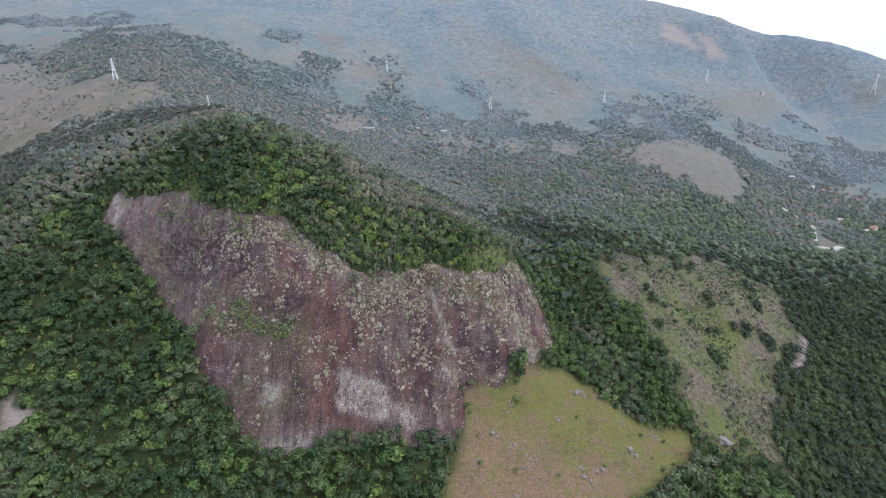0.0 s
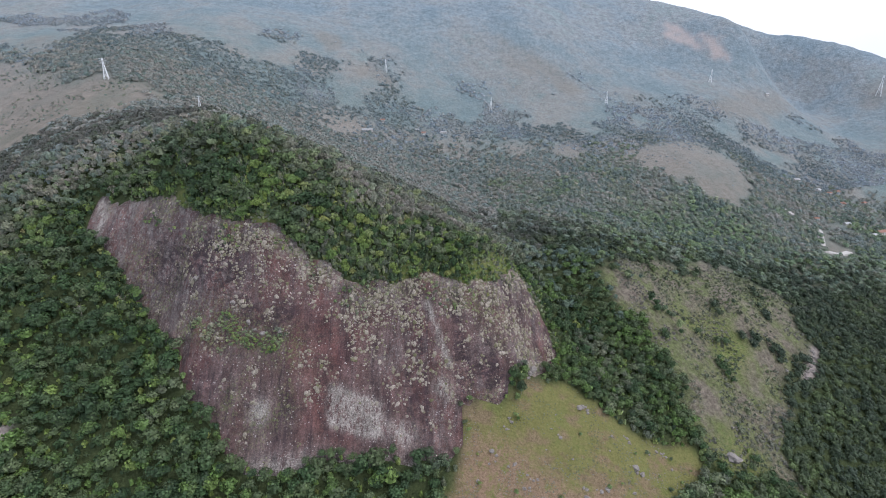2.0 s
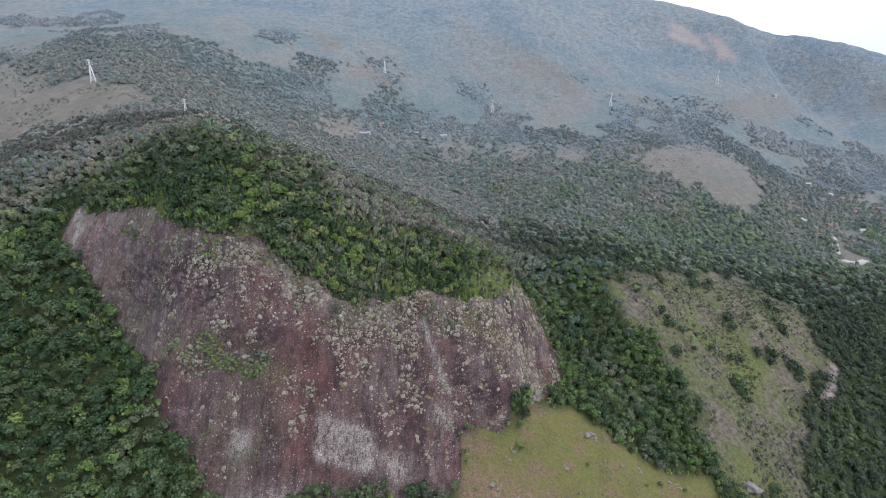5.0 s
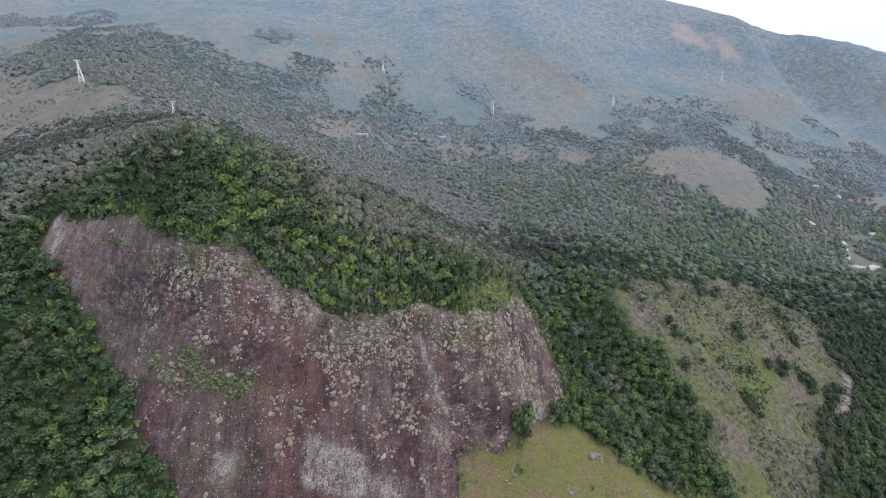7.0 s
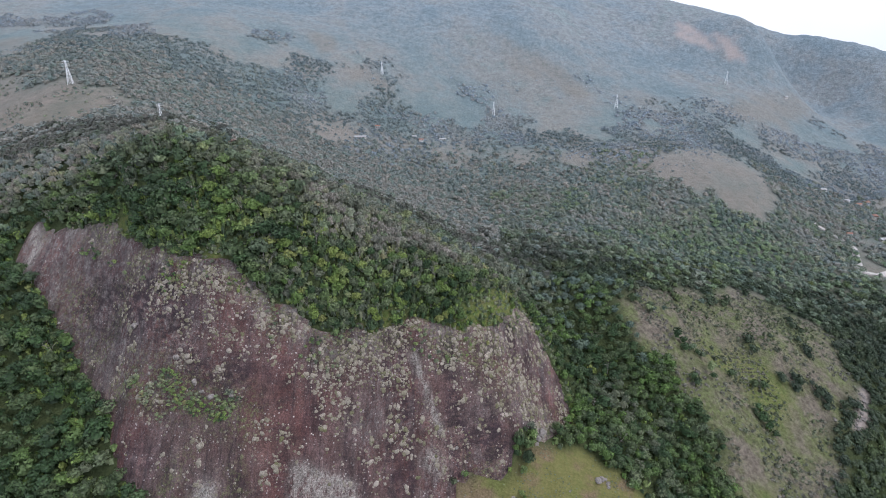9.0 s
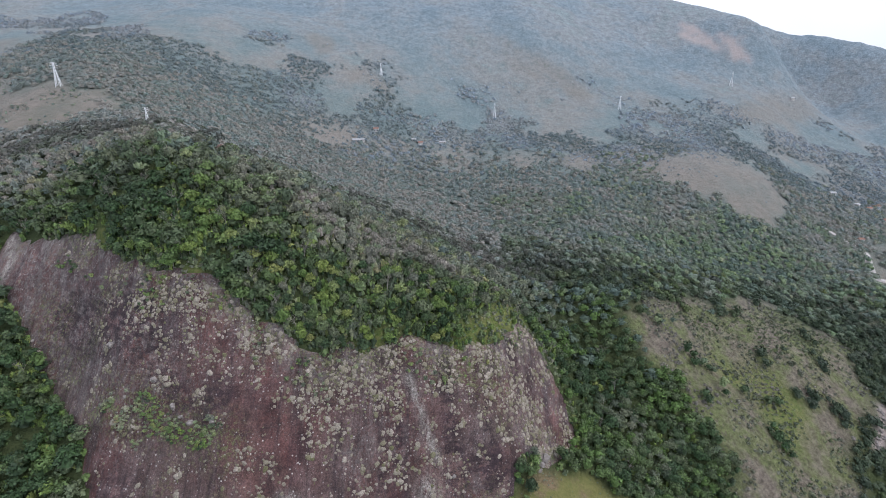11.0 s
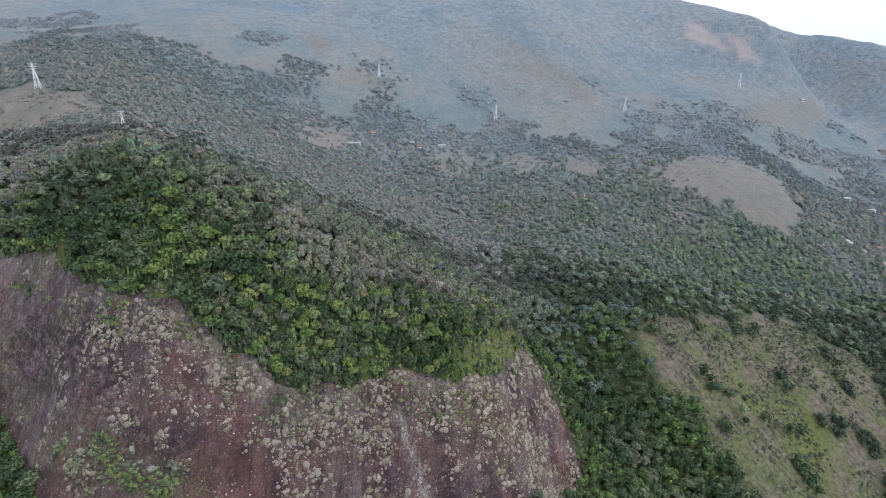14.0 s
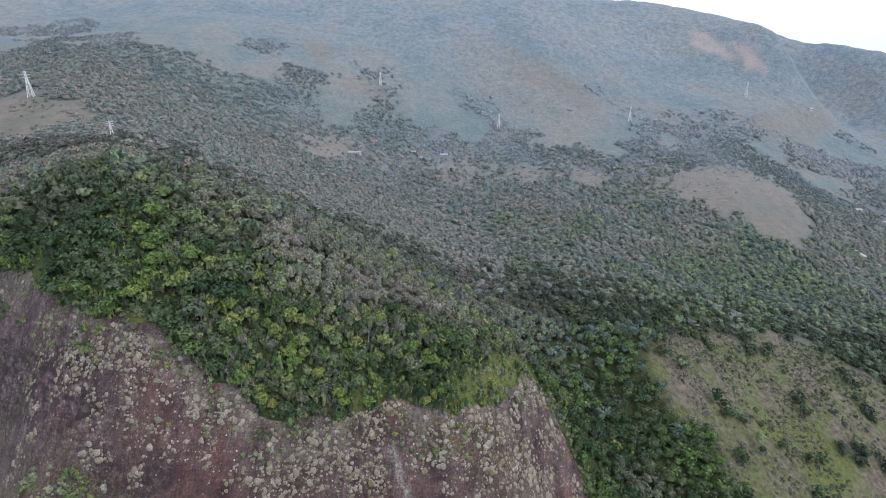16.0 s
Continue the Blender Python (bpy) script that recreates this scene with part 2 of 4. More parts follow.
RAVINE_LEAVES = foliage_material("ravine_leaves",
    [(0.0, (0.023, 0.037, 0.023)), (0.4, (0.036, 0.055, 0.028)), (0.7, (0.051, 0.071, 0.034)), (0.9, (0.068, 0.098, 0.034)), (1.0, (0.100, 0.121, 0.040))],
    [(0.0, (0.054, 0.061, 0.046)), (0.4, (0.089, 0.082, 0.066)), (0.7, (0.060, 0.080, 0.047)), (1.0, (0.118, 0.099, 0.082))], 0.06, (0.80, 0.92, 1.0), (0.75, 1.25))
# greyed, slightly blue tones: haze painted on the ridge and valley woods
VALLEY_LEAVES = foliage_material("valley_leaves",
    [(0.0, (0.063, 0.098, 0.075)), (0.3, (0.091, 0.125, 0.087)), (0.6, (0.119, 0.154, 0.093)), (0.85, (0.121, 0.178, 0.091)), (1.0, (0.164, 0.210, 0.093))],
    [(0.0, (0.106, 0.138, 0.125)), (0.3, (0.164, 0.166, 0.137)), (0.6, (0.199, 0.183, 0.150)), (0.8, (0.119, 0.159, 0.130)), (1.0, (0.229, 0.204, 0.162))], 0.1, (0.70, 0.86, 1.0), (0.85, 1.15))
# haze painted into pale bluish base colours of little contrast
FAR_LEAVES = foliage_material("hazed_far_leaves",
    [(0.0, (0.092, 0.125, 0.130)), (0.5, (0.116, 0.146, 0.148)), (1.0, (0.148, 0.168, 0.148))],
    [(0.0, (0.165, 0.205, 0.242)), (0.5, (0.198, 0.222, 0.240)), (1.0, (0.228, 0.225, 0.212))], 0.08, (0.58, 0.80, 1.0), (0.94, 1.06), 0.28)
SCRUB_LEAVES = foliage_material("scrub_leaves",
    [(0.0, (0.07, 0.088, 0.05)), (0.5, (0.095, 0.112, 0.064)), (1.0, (0.12, 0.145, 0.062))],
    [(0.0, (0.105, 0.1, 0.082)), (0.5, (0.14, 0.13, 0.108)), (1.0, (0.175, 0.158, 0.135))], 0.05, (1.0, 1.0, 1.0), (0.75, 1.2))


def mat_material():
    """Bromeliad rosettes: grey green, straw or pinkish grey from mat to mat."""
    g = Graph("bromeliad_leaves", 0.8, 0.25)
    info = g.tree.nodes.new("ShaderNodeObjectInfo").outputs["Random"]
    island = g.tree.nodes.new("ShaderNodeNewGeometry").outputs["Random Per Island"]
    pick = g.math("FRACT", g.math("ADD", info, island), 0)
    c = g.ramp(pick, [(0.0, (0.126, 0.123, 0.062)), (0.15, (0.180, 0.166, 0.108)), (0.45, (0.236, 0.211, 0.162)), (0.85, (0.270, 0.242, 0.195)), (1.0, (0.342, 0.302, 0.253))])
    n = g.noise(1.6, 6, 0.8)
    c = g.mix(1.0, c, g.ramp(n, [(0.32, 0.45), (0.6, 1.3)]), "MULTIPLY")
    g.bump(n, 1.0, 0.6)
    return g.done(c)


MAT_LEAVES = mat_material()
PALE_STONE = plain_material("weathered_stone", (0.11, 0.098, 0.09), (0.28, 0.255, 0.232), 0.8, 0.85, 0.6)
STEEL = plain_material("galvanised_steel", (0.66, 0.68, 0.7), (0.8, 0.81, 0.82), 3.0, 0.5, 0.05)
CONCRETE = plain_material("concrete", (0.33, 0.31, 0.285), (0.46, 0.44, 0.41), 0.4, 0.9, 0.2)
PLASTER = plain_material("white_plaster", (0.42, 0.4, 0.38), (0.6, 0.58, 0.55), 0.8, 0.85, 0.1)
TILES = plain_material("clay_tiles", (0.19, 0.10, 0.075), (0.3, 0.17, 0.13), 1.5, 0.85, 0.4)
TIN = plain_material("tin_roof", (0.25, 0.25, 0.25), (0.4, 0.4, 0.4), 1.5, 0.6, 0.1)
DARK_GLASS = plain_material("dark_window", (0.02, 0.022, 0.025), (0.04, 0.04, 0.045), 2.0, 0.2, 0.0)
BLOSSOM = plain_material("pale_blossom", (0.55, 0.53, 0.5), (0.75, 0.73, 0.7), 1.5, 0.8, 0.3)
BARK = plain_material("bark", (0.16, 0.14, 0.12), (0.32, 0.30, 0.27), 3.0)


# ---- landform: ridge and valley lines (x, y, height), joined by a thin-plate surface ----
LINES = {
    "lower_slope": [(-900, 150, 10), (-450, 230, -25), (-250, 240, -20), (-80, 245, -25), (80, 250, -42), (240, 260, -90), (420, 250, -130), (700, 250, -123), (1300, 300, -60)],
    "cliff_foot": [(-480, 330, 46), (-380, 330, 40), (-300, 325, 31), (-220, 318, 32), (-150, 308, 30), (-90, 306, 23), (-30, 318, 20), (30, 340, 22), (85, 368, 27), (140, 380, 12), (200, 370, -24), (280, 380, -45), (380, 400, -78), (520, 450, -78)],
    "mid_face": [(-300, 385, 82), (-250, 395, 91), (-205, 385, 116), (-160, 355, 87), (-105, 350, 95), (-55, 362, 86), (0, 380, 92), (45, 395, 87), (85, 412, 52)],
    "brow": [(-430, 430, 113), (-345, 465, 151), (-290, 440, 138), (-240, 425, 141), (-195, 412, 160), (-150, 402, 163), (-110, 388, 137), (-70, 386, 130), (-25, 400, 130), (20, 412, 127), (50, 432, 118), (72, 452, 104), (92, 446, 78), (112, 430, 40), (140, 440, 22), (180, 455, 21), (240, 450, 9)],
    "crest": [(-560, 560, 153), (-420, 520, 178), (-320, 520, 201), (-250, 490, 220), (-190, 470, 215), (-130, 450, 200), (-80, 450, 190), (-30, 465, 165), (10, 470, 146), (45, 482, 124), (73, 474, 108), (98, 492, 70), (130, 500, 52), (180, 540, 72), (240, 530, 44), (300, 540, 13), (370, 545, 9), (440, 540, -21), (520, 560, -32)],
    "behind_dome": [(-60, 530, 168), (0, 535, 138), (50, 545, 108), (95, 560, 84)],
    "back_slope": [(-650, 760, 213), (-520, 810, 267), (-400, 700, 236), (-280, 620, 241), (-170, 600, 194), (-60, 600, 159), (40, 620, 104), (140, 620, 90), (240, 620, 66), (340, 640, 42), (450, 680, 14), (600, 700, -5), (800, 700, -29)],
    "upper_valley": [(-900, 1000, 280), (-540, 950, 299), (-400, 900, 240), (-250, 830, 190), (-100, 800, 133), (50, 800, 81), (200, 800, 86), (350, 790, 52), (480, 850, 59), (560, 960, 100), (620, 880, 35), (720, 870, 11), (950, 1000, -1)],
    "foothills": [(-700, 1150, 350), (-420, 1060, 250), (-250, 1060, 181), (-100, 1050, 137), (60, 1050, 118), (200, 1060, 126), (330, 1100, 132), (460, 1030, 127), (600, 1060, 110), (760, 1180, 82), (900, 1200, 53), (1200, 1400, 86)],
    "range_foot": [(-900, 1300, 367), (-500, 1330, 371), (-300, 1350, 321), (-130, 1320, 268), (60, 1320, 204), (250, 1330, 199), (430, 1330, 194), (600, 1350, 191), (760, 1420, 204), (880, 1430, 175), (1200, 1690, 150)],
    "range_slope": [(-900, 1600, 462), (-300, 1600, 417), (100, 1620, 402), (450, 1600, 329), (650, 1620, 292), (800, 1640, 305), (950, 1720, 400), (1100, 1800, 250)],
    "range_crest": [(-1700, 2000, 596), (-800, 2000, 593), (-200, 2000, 585), (250, 2050, 565), (740, 2150, 513), (910, 2070, 467), (1090, 1980, 425), (1240, 1900, 377), (1355, 1828, 353), (1490, 1740, 296), (2100, 1500, 230)],
    "far": [(-2500, -600, -100), (0, -600, -150), (2500, -600, -200), (-2500, 600, 120), (2500, 900, 60)],
}


class Surface:
    def __init__(self, lines):
        p = np.array([q for line in lines.values() for q in line], float)
        self.u, self.v = p[:, 0] / 100, p[:, 1] / 100
        n = len(p)
        k = self.bend((self.u[:, None] - self.u) ** 2 + (self.v[:, None] - self.v) ** 2) + 1e-6 * np.eye(n)
        a = np.c_[np.ones(n), self.u, self.v]
        c = np.linalg.solve(np.block([[k, a], [a.T, np.zeros((3, 3))]]), np.r_[p[:, 2], 0, 0, 0])
        self.w, self.a = c[:n], c[n:]

    def bend(self, r2):
        return np.where(r2 > 1e-12, 0.5 * r2 * np.log(np.maximum(r2, 1e-12)), 0)

    def __call__(self, x, y):
        u, v = np.asarray(x, float) / 100, np.asarray(y, float) / 100
        z = self.a[0] + self.a[1] * u + self.a[2] * v
        for i in range(len(self.u)):
            z = z + self.w[i] * self.bend((u - self.u[i]) ** 2 + (v - self.v[i]) ** 2)
        return z


LINES["behind_range"] = [(-800, 2500, 480), (250, 2500, 470), (740, 2500, 400), (980, 2380, 330), (1200, 2250, 260), (1450, 2080, 200), (1700, 1950, 150), (2100, 1800, 120)]
LINES["beyond"] = [(2500, 2600, 60), (0, 3000, 250), (-2500, 2800, 450), (2500, 4500, -100), (0, 4500, -50), (-2500, 4500, 0), (4500, 3000, -100), (4500, 1000, -50), (4500, -2500, -200), (-4500, -2500, -100), (-4500, 1000, 50), (-4500, 4500, 0)]
land = Surface(LINES)
TABLE = np.random.default_rng(5).random((256, 256))


def value_noise(x, y, size, seed=0):
    """Smooth noise in 0..1 over patches of that many metres."""
    x, y = np.asarray(x, float) / size + 37.3 * seed, np.asarray(y, float) / size + 11.7 * seed
    i, j = np.floor(x).astype(int), np.floor(y).astype(int)
    fx, fy = x - i, y - j
    fx, fy = fx * fx * (3 - 2 * fx), fy * fy * (3 - 2 * fy)
    i, j, k, l = i % 256, j % 256, (i + 1) % 256, (j + 1) % 256
    return (TABLE[i, j] * (1 - fx) + TABLE[k, j] * fx) * (1 - fy) + (TABLE[i, l] * (1 - fx) + TABLE[k, l] * fx) * fy


def rough(x, y, size, seed=0, octaves=4):
    total, weight = 0.0, 0.0
    for o in range(octaves):
        total = total + value_noise(x, y, size / 2 ** o, seed + o) / 2 ** o
        weight += 1 / 2 ** o
    return total / weight


def height(x, y):
    x, y = np.asarray(x, float), np.asarray(y, float)
    far = np.clip((y - 850) / 500, 0, 1)
    return land(x, y) + far * 34 * (rough(x, y, 240, 3) - 0.5)


def inside(outline, x, y):
    hit = np.zeros(np.shape(x), bool)
    for (ax, ay), (bx, by) in zip(outline, outline[1:] + outline[:1]):
        if ay != by:
            hit ^= ((ay > y) != (by > y)) & (x < (bx - ax) * (y - ay) / (by - ay) + ax)
    return hit


def zone(outline, x, y, ragged=6.0):
    """Inside an outline of the plan whose edge is ragged by that many metres."""
    dx, dy = (rough(x, y, 22, 1) - 0.5) * 4 * ragged, (rough(x, y, 22, 2) - 0.5) * 4 * ragged
    return inside(outline, x + dx, y + dy)


# ---- plan of what covers the ground ----
ROCK = [(-345, 490), (-327, 482), (-297, 471), (-262, 460), (-241, 448), (-206, 429), (-180, 413), (-153, 407), (-136, 404), (-121, 400), (-110, 393), (-93, 390), (-82, 384), (-61, 383), (-46, 390),
        (-30, 395), (-10, 404), (3, 399), (24, 404), (32, 413), (46, 417), (56, 428), (64, 442), (70, 456), (80, 458), (92, 447), (104, 436), (110, 418), (113, 411), (105, 402), (88, 386), (85, 378), (73, 380), (62, 370), (56, 357),
        (34, 351), (14, 345), (18, 334), (16, 325), (4, 318), (-19, 312), (-36, 307), (-63, 304), (-89, 303), (-103, 300), (-109, 293), (-130, 293), (-148, 297), (-163, 304), (-171, 317), (-190, 328), (-198, 333),
        (-208, 349), (-217, 362), (-248, 386), (-270, 403), (-288, 418), (-317, 444), (-340, 453)]
MEADOW = [(18, 346), (33, 350), (61, 358), (84, 377), (111, 388), (146, 373), (172, 366), (199, 363), (235, 367), (238, 354), (225, 340), (200, 318), (150, 292), (120, 230), (-10, 230), (2, 290), (9, 301), (14, 318), (17, 331)]
SCRUB = [(176, 523), (232, 580), (334, 632), (389, 650), (422, 640), (473, 612), (462, 570), (450, 526), (429, 492), (386, 452), (352, 411), (331, 365), (282, 355), (255, 375), (238, 412), (240, 441), (226, 478), (194, 500)]
BALD_RIDGE = [(-1000, 1060), (-889, 1049), (-758, 965), (-605, 850), (-530, 840), (-465, 824), (-415, 760), (-430, 690), (-500, 690), (-525, 660), (-540, 630), (-600, 640), (-760, 700), (-1000, 800)]
BARE_HILL = [(379, 1037), (447, 1059), (567, 1105), (609, 1056), (620, 995), (600, 915), (536, 870), (487, 880), (453, 909), (410, 955)]
BROWN_KNOLL = [(120, 1077), (156, 1115), (188, 1076), (197, 1032), (139, 1029)]
TWIN_KNOLL = [(218, 1070), (286, 1097), (306, 1030), (251, 994)]
PASTURE = [(-250, 1062), (-204, 1105), (-170, 1080), (-189, 1010), (-218, 989)]
SCAR = [(-349, 1467), (-291, 1484), (-259, 1365), (-310, 1346)]
BROWN_STRIP = [(-280, 1337), (-209, 1338), (-136, 1319), (-111, 1271), (-200, 1269)]
HIGH_PASTURE = [(-940, 1172), (-905, 1224), (-760, 1059), (-802, 1027)]
BROWN_SPUR = [(145, 1578), (242, 1535), (331, 1469), (394, 1385), (342, 1357), (244, 1421), (171, 1485)]
BROWN_TERRACE = [(822, 1460), (1044, 1560), (1110, 1560), (960, 1430), (829, 1338), (730, 1328), (687, 1357)]
PALE_SPUR = [(1343, 1655), (1427, 1653), (1367, 1552), (1309, 1580)]
YARD = [(704, 864), (769, 896), (800, 850), (700, 772), (634, 752), (655, 800)]


BROW = [(-330, 483), (-297, 471), (-262, 460), (-241, 448), (-206, 429), (-180, 413), (-153, 407), (-136, 404), (-121, 400), (-110, 393), (-93, 390), (-82, 384), (-61, 383), (-46, 390), (-30, 395), (-10, 404), (3, 399), (24, 404), (32, 413), (46, 417), (56, 428), (64, 442), (70, 456)]
SHOULDER = [(34, 413), (42, 428), (48, 446), (54, 468), (64, 476), (74, 466), (66, 444), (58, 428), (46, 417)]
EDGE = [(56, 476), (72, 466), (84, 460), (98, 448), (112, 432)]
FAR_CLIFF = [(731, 1795), (779, 1772), (833, 1697), (896, 1630), (879, 1603), (806, 1661), (714, 1712)]
STRAW = [(14, 322), (30, 334), (52, 336), (72, 326), (82, 312), (110, 308), (150, 316), (170, 308), (150, 285), (120, 230), (-10, 230)]
ROAD = [(652, 900), (674, 876), (686, 865), (684, 844), (662, 807), (638, 771), (666, 767), (693, 781)]
STREAM_BED = [(462, 528), (448, 510), (434, 494), (421, 482)]
GREEN_PATCH = [(276, 540), (305, 548), (345, 536), (366, 508), (345, 462), (318, 455), (296, 490)]
GREEN_FOOT = [(258, 385), (300, 400), (318, 380), (300, 350), (262, 340)]
OUTCROP = [(-370, 324), (-338, 323), (-334, 310), (-360, 306)]


def line_distance(line, x, y):
    d = np.full(np.shape(x), 1e9)
    for (ax, ay), (bx, by) in zip(line, line[1:]):
        dx, dy = bx - ax, by - ay
        t = np.clip(((x - ax) * dx + (y - ay) * dy) / (dx * dx + dy * dy), 0, 1)
        d = np.minimum(d, np.hypot(x - ax - t * dx, y - ay - t * dy))
    return d


def cover(x, y):
    """What covers the ground at each place: a dictionary of weights 0 or 1."""
    rock = zone(ROCK, x, y, 3.0)
    grass = zone(MEADOW, x, y, 3.0) & ~rock
    scrub = zone(SCRUB, x, y, 13.0)
    dry = zone(BALD_RIDGE, x, y, 24.0)
    dry |= zone(YARD, x, y, 10.0) & ((rough(x, y, 28, 17) > 0.55) | (line_distance(ROAD, x, y) < 15))
    dry |= zone(BARE_HILL, x, y, 26.0)
    for outline in (BROWN_KNOLL, TWIN_KNOLL, PASTURE, SCAR, BROWN_STRIP, HIGH_PASTURE, BROWN_SPUR, BROWN_TERRACE, PALE_SPUR):
        dry |= zone(outline, x, y, 14.0)
    rim = line_distance(BROW, x, y)
    lush = (rim < 1 + 20 * (rough(x, y, 24, 21) - 0.40) + np.where(x > 20, 7, 0)) & (x > -250) & ~rock
    lush |= zone(SHOULDER, x, y, 2.5) & ~rock
    stone = (zone(FAR_CLIFF, x, y, 14.0) & (rough(x * 2.0 + y, y * 0.4, 40, 44) > 0.46)) | (line_distance(STREAM_BED, x, y) < 4.5) | zone(OUTCROP, x, y, 3.0)
    return {"rock": rock, "grass": grass, "straw": grass & zone(STRAW, x, y, 6.0), "scrub": scrub & ~rock, "dry": dry & ~rock, "lush": lush, "stone": stone}


# ---- meshes from arrays ----
def array_mesh(name, verts, faces, material, attributes=None, smooth=False, normals=None):
    """A mesh from arrays; faces is an (n, 3) or (n, 4) array."""
    me = bpy.data.meshes.new(name)
    n, k = faces.shape
    me.vertices.add(len(verts))
    me.vertices.foreach_set("co", np.ascontiguousarray(verts, np.float32).ravel())
    me.loops.add(n * k)
    me.loops.foreach_set("vertex_index", np.ascontiguousarray(faces, np.int32).ravel())
    me.polygons.add(n)
    me.polygons.foreach_set("loop_start", np.arange(0, n * k, k, dtype=np.int32))
    me.polygons.foreach_set("use_smooth", np.full(n, smooth))
    for key, values in (attributes or {}).items():
        a = me.attributes.new(key, "FLOAT", "POINT")
        a.data.foreach_set("value", np.ascontiguousarray(values, np.float32))
    if normals is not None:
        a = me.attributes.new("custom_normal", "FLOAT_VECTOR", "POINT")
        a.data.foreach_set("vector", np.ascontiguousarray(normals, np.float32).ravel())
    me.materials.append(material)
    me.update(calc_edges=True)
    return me


def part(name, bm, material, parent=None, label=""):
    """Links a bmesh as one mesh object under a thing or a part."""
    me = bpy.data.meshes.new(name)
    bm.to_mesh(me)
    bm.free()
    me.materials.append(material)
    ob = new(name, me)
    if parent is not None:
        ob.parent = parent
    return tagged(ob, label)


def steps(*spans):
    """Grid lines from spans (start, end, step)."""
    return np.unique(np.concatenate([np.arange(a, b, s) for a, b, s in spans] + [[spans[-1][1]]]))


# ---- ground sheet and granite face ----
gx = steps((-4500, -1400, 220), (-1400, -560, 12), (-560, 620, 5), (620, 1600, 11), (1600, 4600, 240))
gy = steps((-3000, 0, 250), (0, 220, 22), (220, 640, 5), (640, 1000, 9), (1000, 2250, 9), (2250, 4600, 235))
gX, gY = np.meshgrid(gx, gy)
gZ = height(gX, gY)
c = cover(gX, gY)
hidden = c["rock"]
def soften(a, times):
    """A cover of the ground whose edge fades into the next."""
    a = a.astype(float)
    for _ in range(times):
        a[1:-1, 1:-1] = (2 * a[1:-1, 1:-1] + a[:-2, 1:-1] + a[2:, 1:-1] + a[1:-1, :-2] + a[1:-1, 2:]) / 6
    return a


canopy = np.clip((gY - 880) / 200, 0, 1) * (gY < 2300) * ~c["dry"]
gZ = np.where(hidden, gZ - 4.0, gZ + 0.8 * (rough(gX, gY, 14, 6) - 0.5) + canopy * 5 * (rough(gX, gY, 26, 16, 2) - 0.35))
idx = np.arange(gX.size).reshape(gX.shape)
quads = np.stack([idx[:-1, :-1], idx[:-1, 1:], idx[1:, 1:], idx[1:, :-1]], -1).reshape(-1, 4)
verts = np.stack([gX, gY, gZ], -1).reshape(-1, 3)
# the pale ground masks grow with y: haze painted by distance
me = array_mesh("ground", verts, quads, GROUND, {k: soften(c[k], n).ravel() for k, n in (("grass", 1), ("straw", 3), ("scrub", 3), ("stone", 1))} | {"lush": np.maximum(soften(c["lush"], 1), 0.75 * soften(zone(GREEN_PATCH, gX, gY, 16.0) | zone(GREEN_FOOT, gX, gY, 10.0), 5)).ravel()} | {"undergrowth": np.clip((gY - 520) / 450, 0, 1).ravel(), "far_haze": np.clip((gY - 1050) / 650, 0, 1).ravel(), "dry": (soften(c["dry"], 4) * np.clip(1.4 - gY / 1800, 0.45, 1) * np.clip(0.15 + 1.5 * rough(gX, gY, 50, 36), 0.3, 1)).ravel()}, True)
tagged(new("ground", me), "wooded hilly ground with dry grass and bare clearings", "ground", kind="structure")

rx, ry = np.arange(-362, 124, 1.3), np.arange(284, 496, 1.3)
rX, rY = np.meshgrid(rx, ry)
rZ = height(rX, rY)
runnel = (value_noise(rX + 0.25 * rY, rY * 0.12, 7, 4) - 0.5) * 1.6 + (value_noise(rX + 0.25 * rY, rY * 0.1, 2.6, 8) - 0.5) * 0.5
ledge = (rough(rX * 0.35, rZ * 2.2, 14, 12) - 0.5) * 1.8
keep = zone(ROCK, rX, rY, 3.0)
edge = keep.astype(float)
for _ in range(6):   # how far from the edge, for sinking it into the soil
    edge[1:-1, 1:-1] = (edge[1:-1, 1:-1] + edge[:-2, 1:-1] + edge[2:, 1:-1] + edge[1:-1, :-2] + edge[1:-1, 2:]) / 5
for _ in range(3):
    keep[1:-1, 1:-1] |= keep[:-2, 1:-1] | keep[2:, 1:-1] | keep[1:-1, :-2] | keep[1:-1, 2:]
rZ = rZ + (runnel + ledge + (rough(rX, rY, 9, 15) - 0.5) * 1.2) * np.clip(edge * 2 - 0.8, 0, 1) - 2.2 * np.clip(0.75 - edge, 0, 1)


def rock_top(x, y):
    """The height of the granite face, with its runnels and ledges."""
    u, v = np.clip((np.asarray(x) - rx[0]) / 1.3, 0, len(rx) - 2), np.clip((np.asarray(y) - ry[0]) / 1.3, 0, len(ry) - 2)
    i, j = u.astype(int), v.astype(int)
    a, b = u - i, v - j
    return (rZ[j, i] * (1 - a) + rZ[j, i + 1] * a) * (1 - b) + (rZ[j + 1, i] * (1 - a) + rZ[j + 1, i + 1] * a) * b


rim = line_distance(BROW, rX, rY)
pale = np.clip((rough(rX, rY, 40, 20) - 0.52) * 4, 0, 1) * 0.6
pale = np.maximum(pale, np.clip(1.1 - rim / 20, 0, 1) * np.clip((rough(rX, rY, 16, 23) - 0.3) * 4, 0, 1))
pale = np.maximum(pale, np.clip((-110 - rX) / 80, 0.12, 0.8) * np.clip((rZ - 50) / 60, 0.35, 1))
pale = np.maximum(pale, np.clip((-150 - rX) / 70, 0, 1) * np.clip((rZ - 70) / 30, 0, 1) * 0.9)
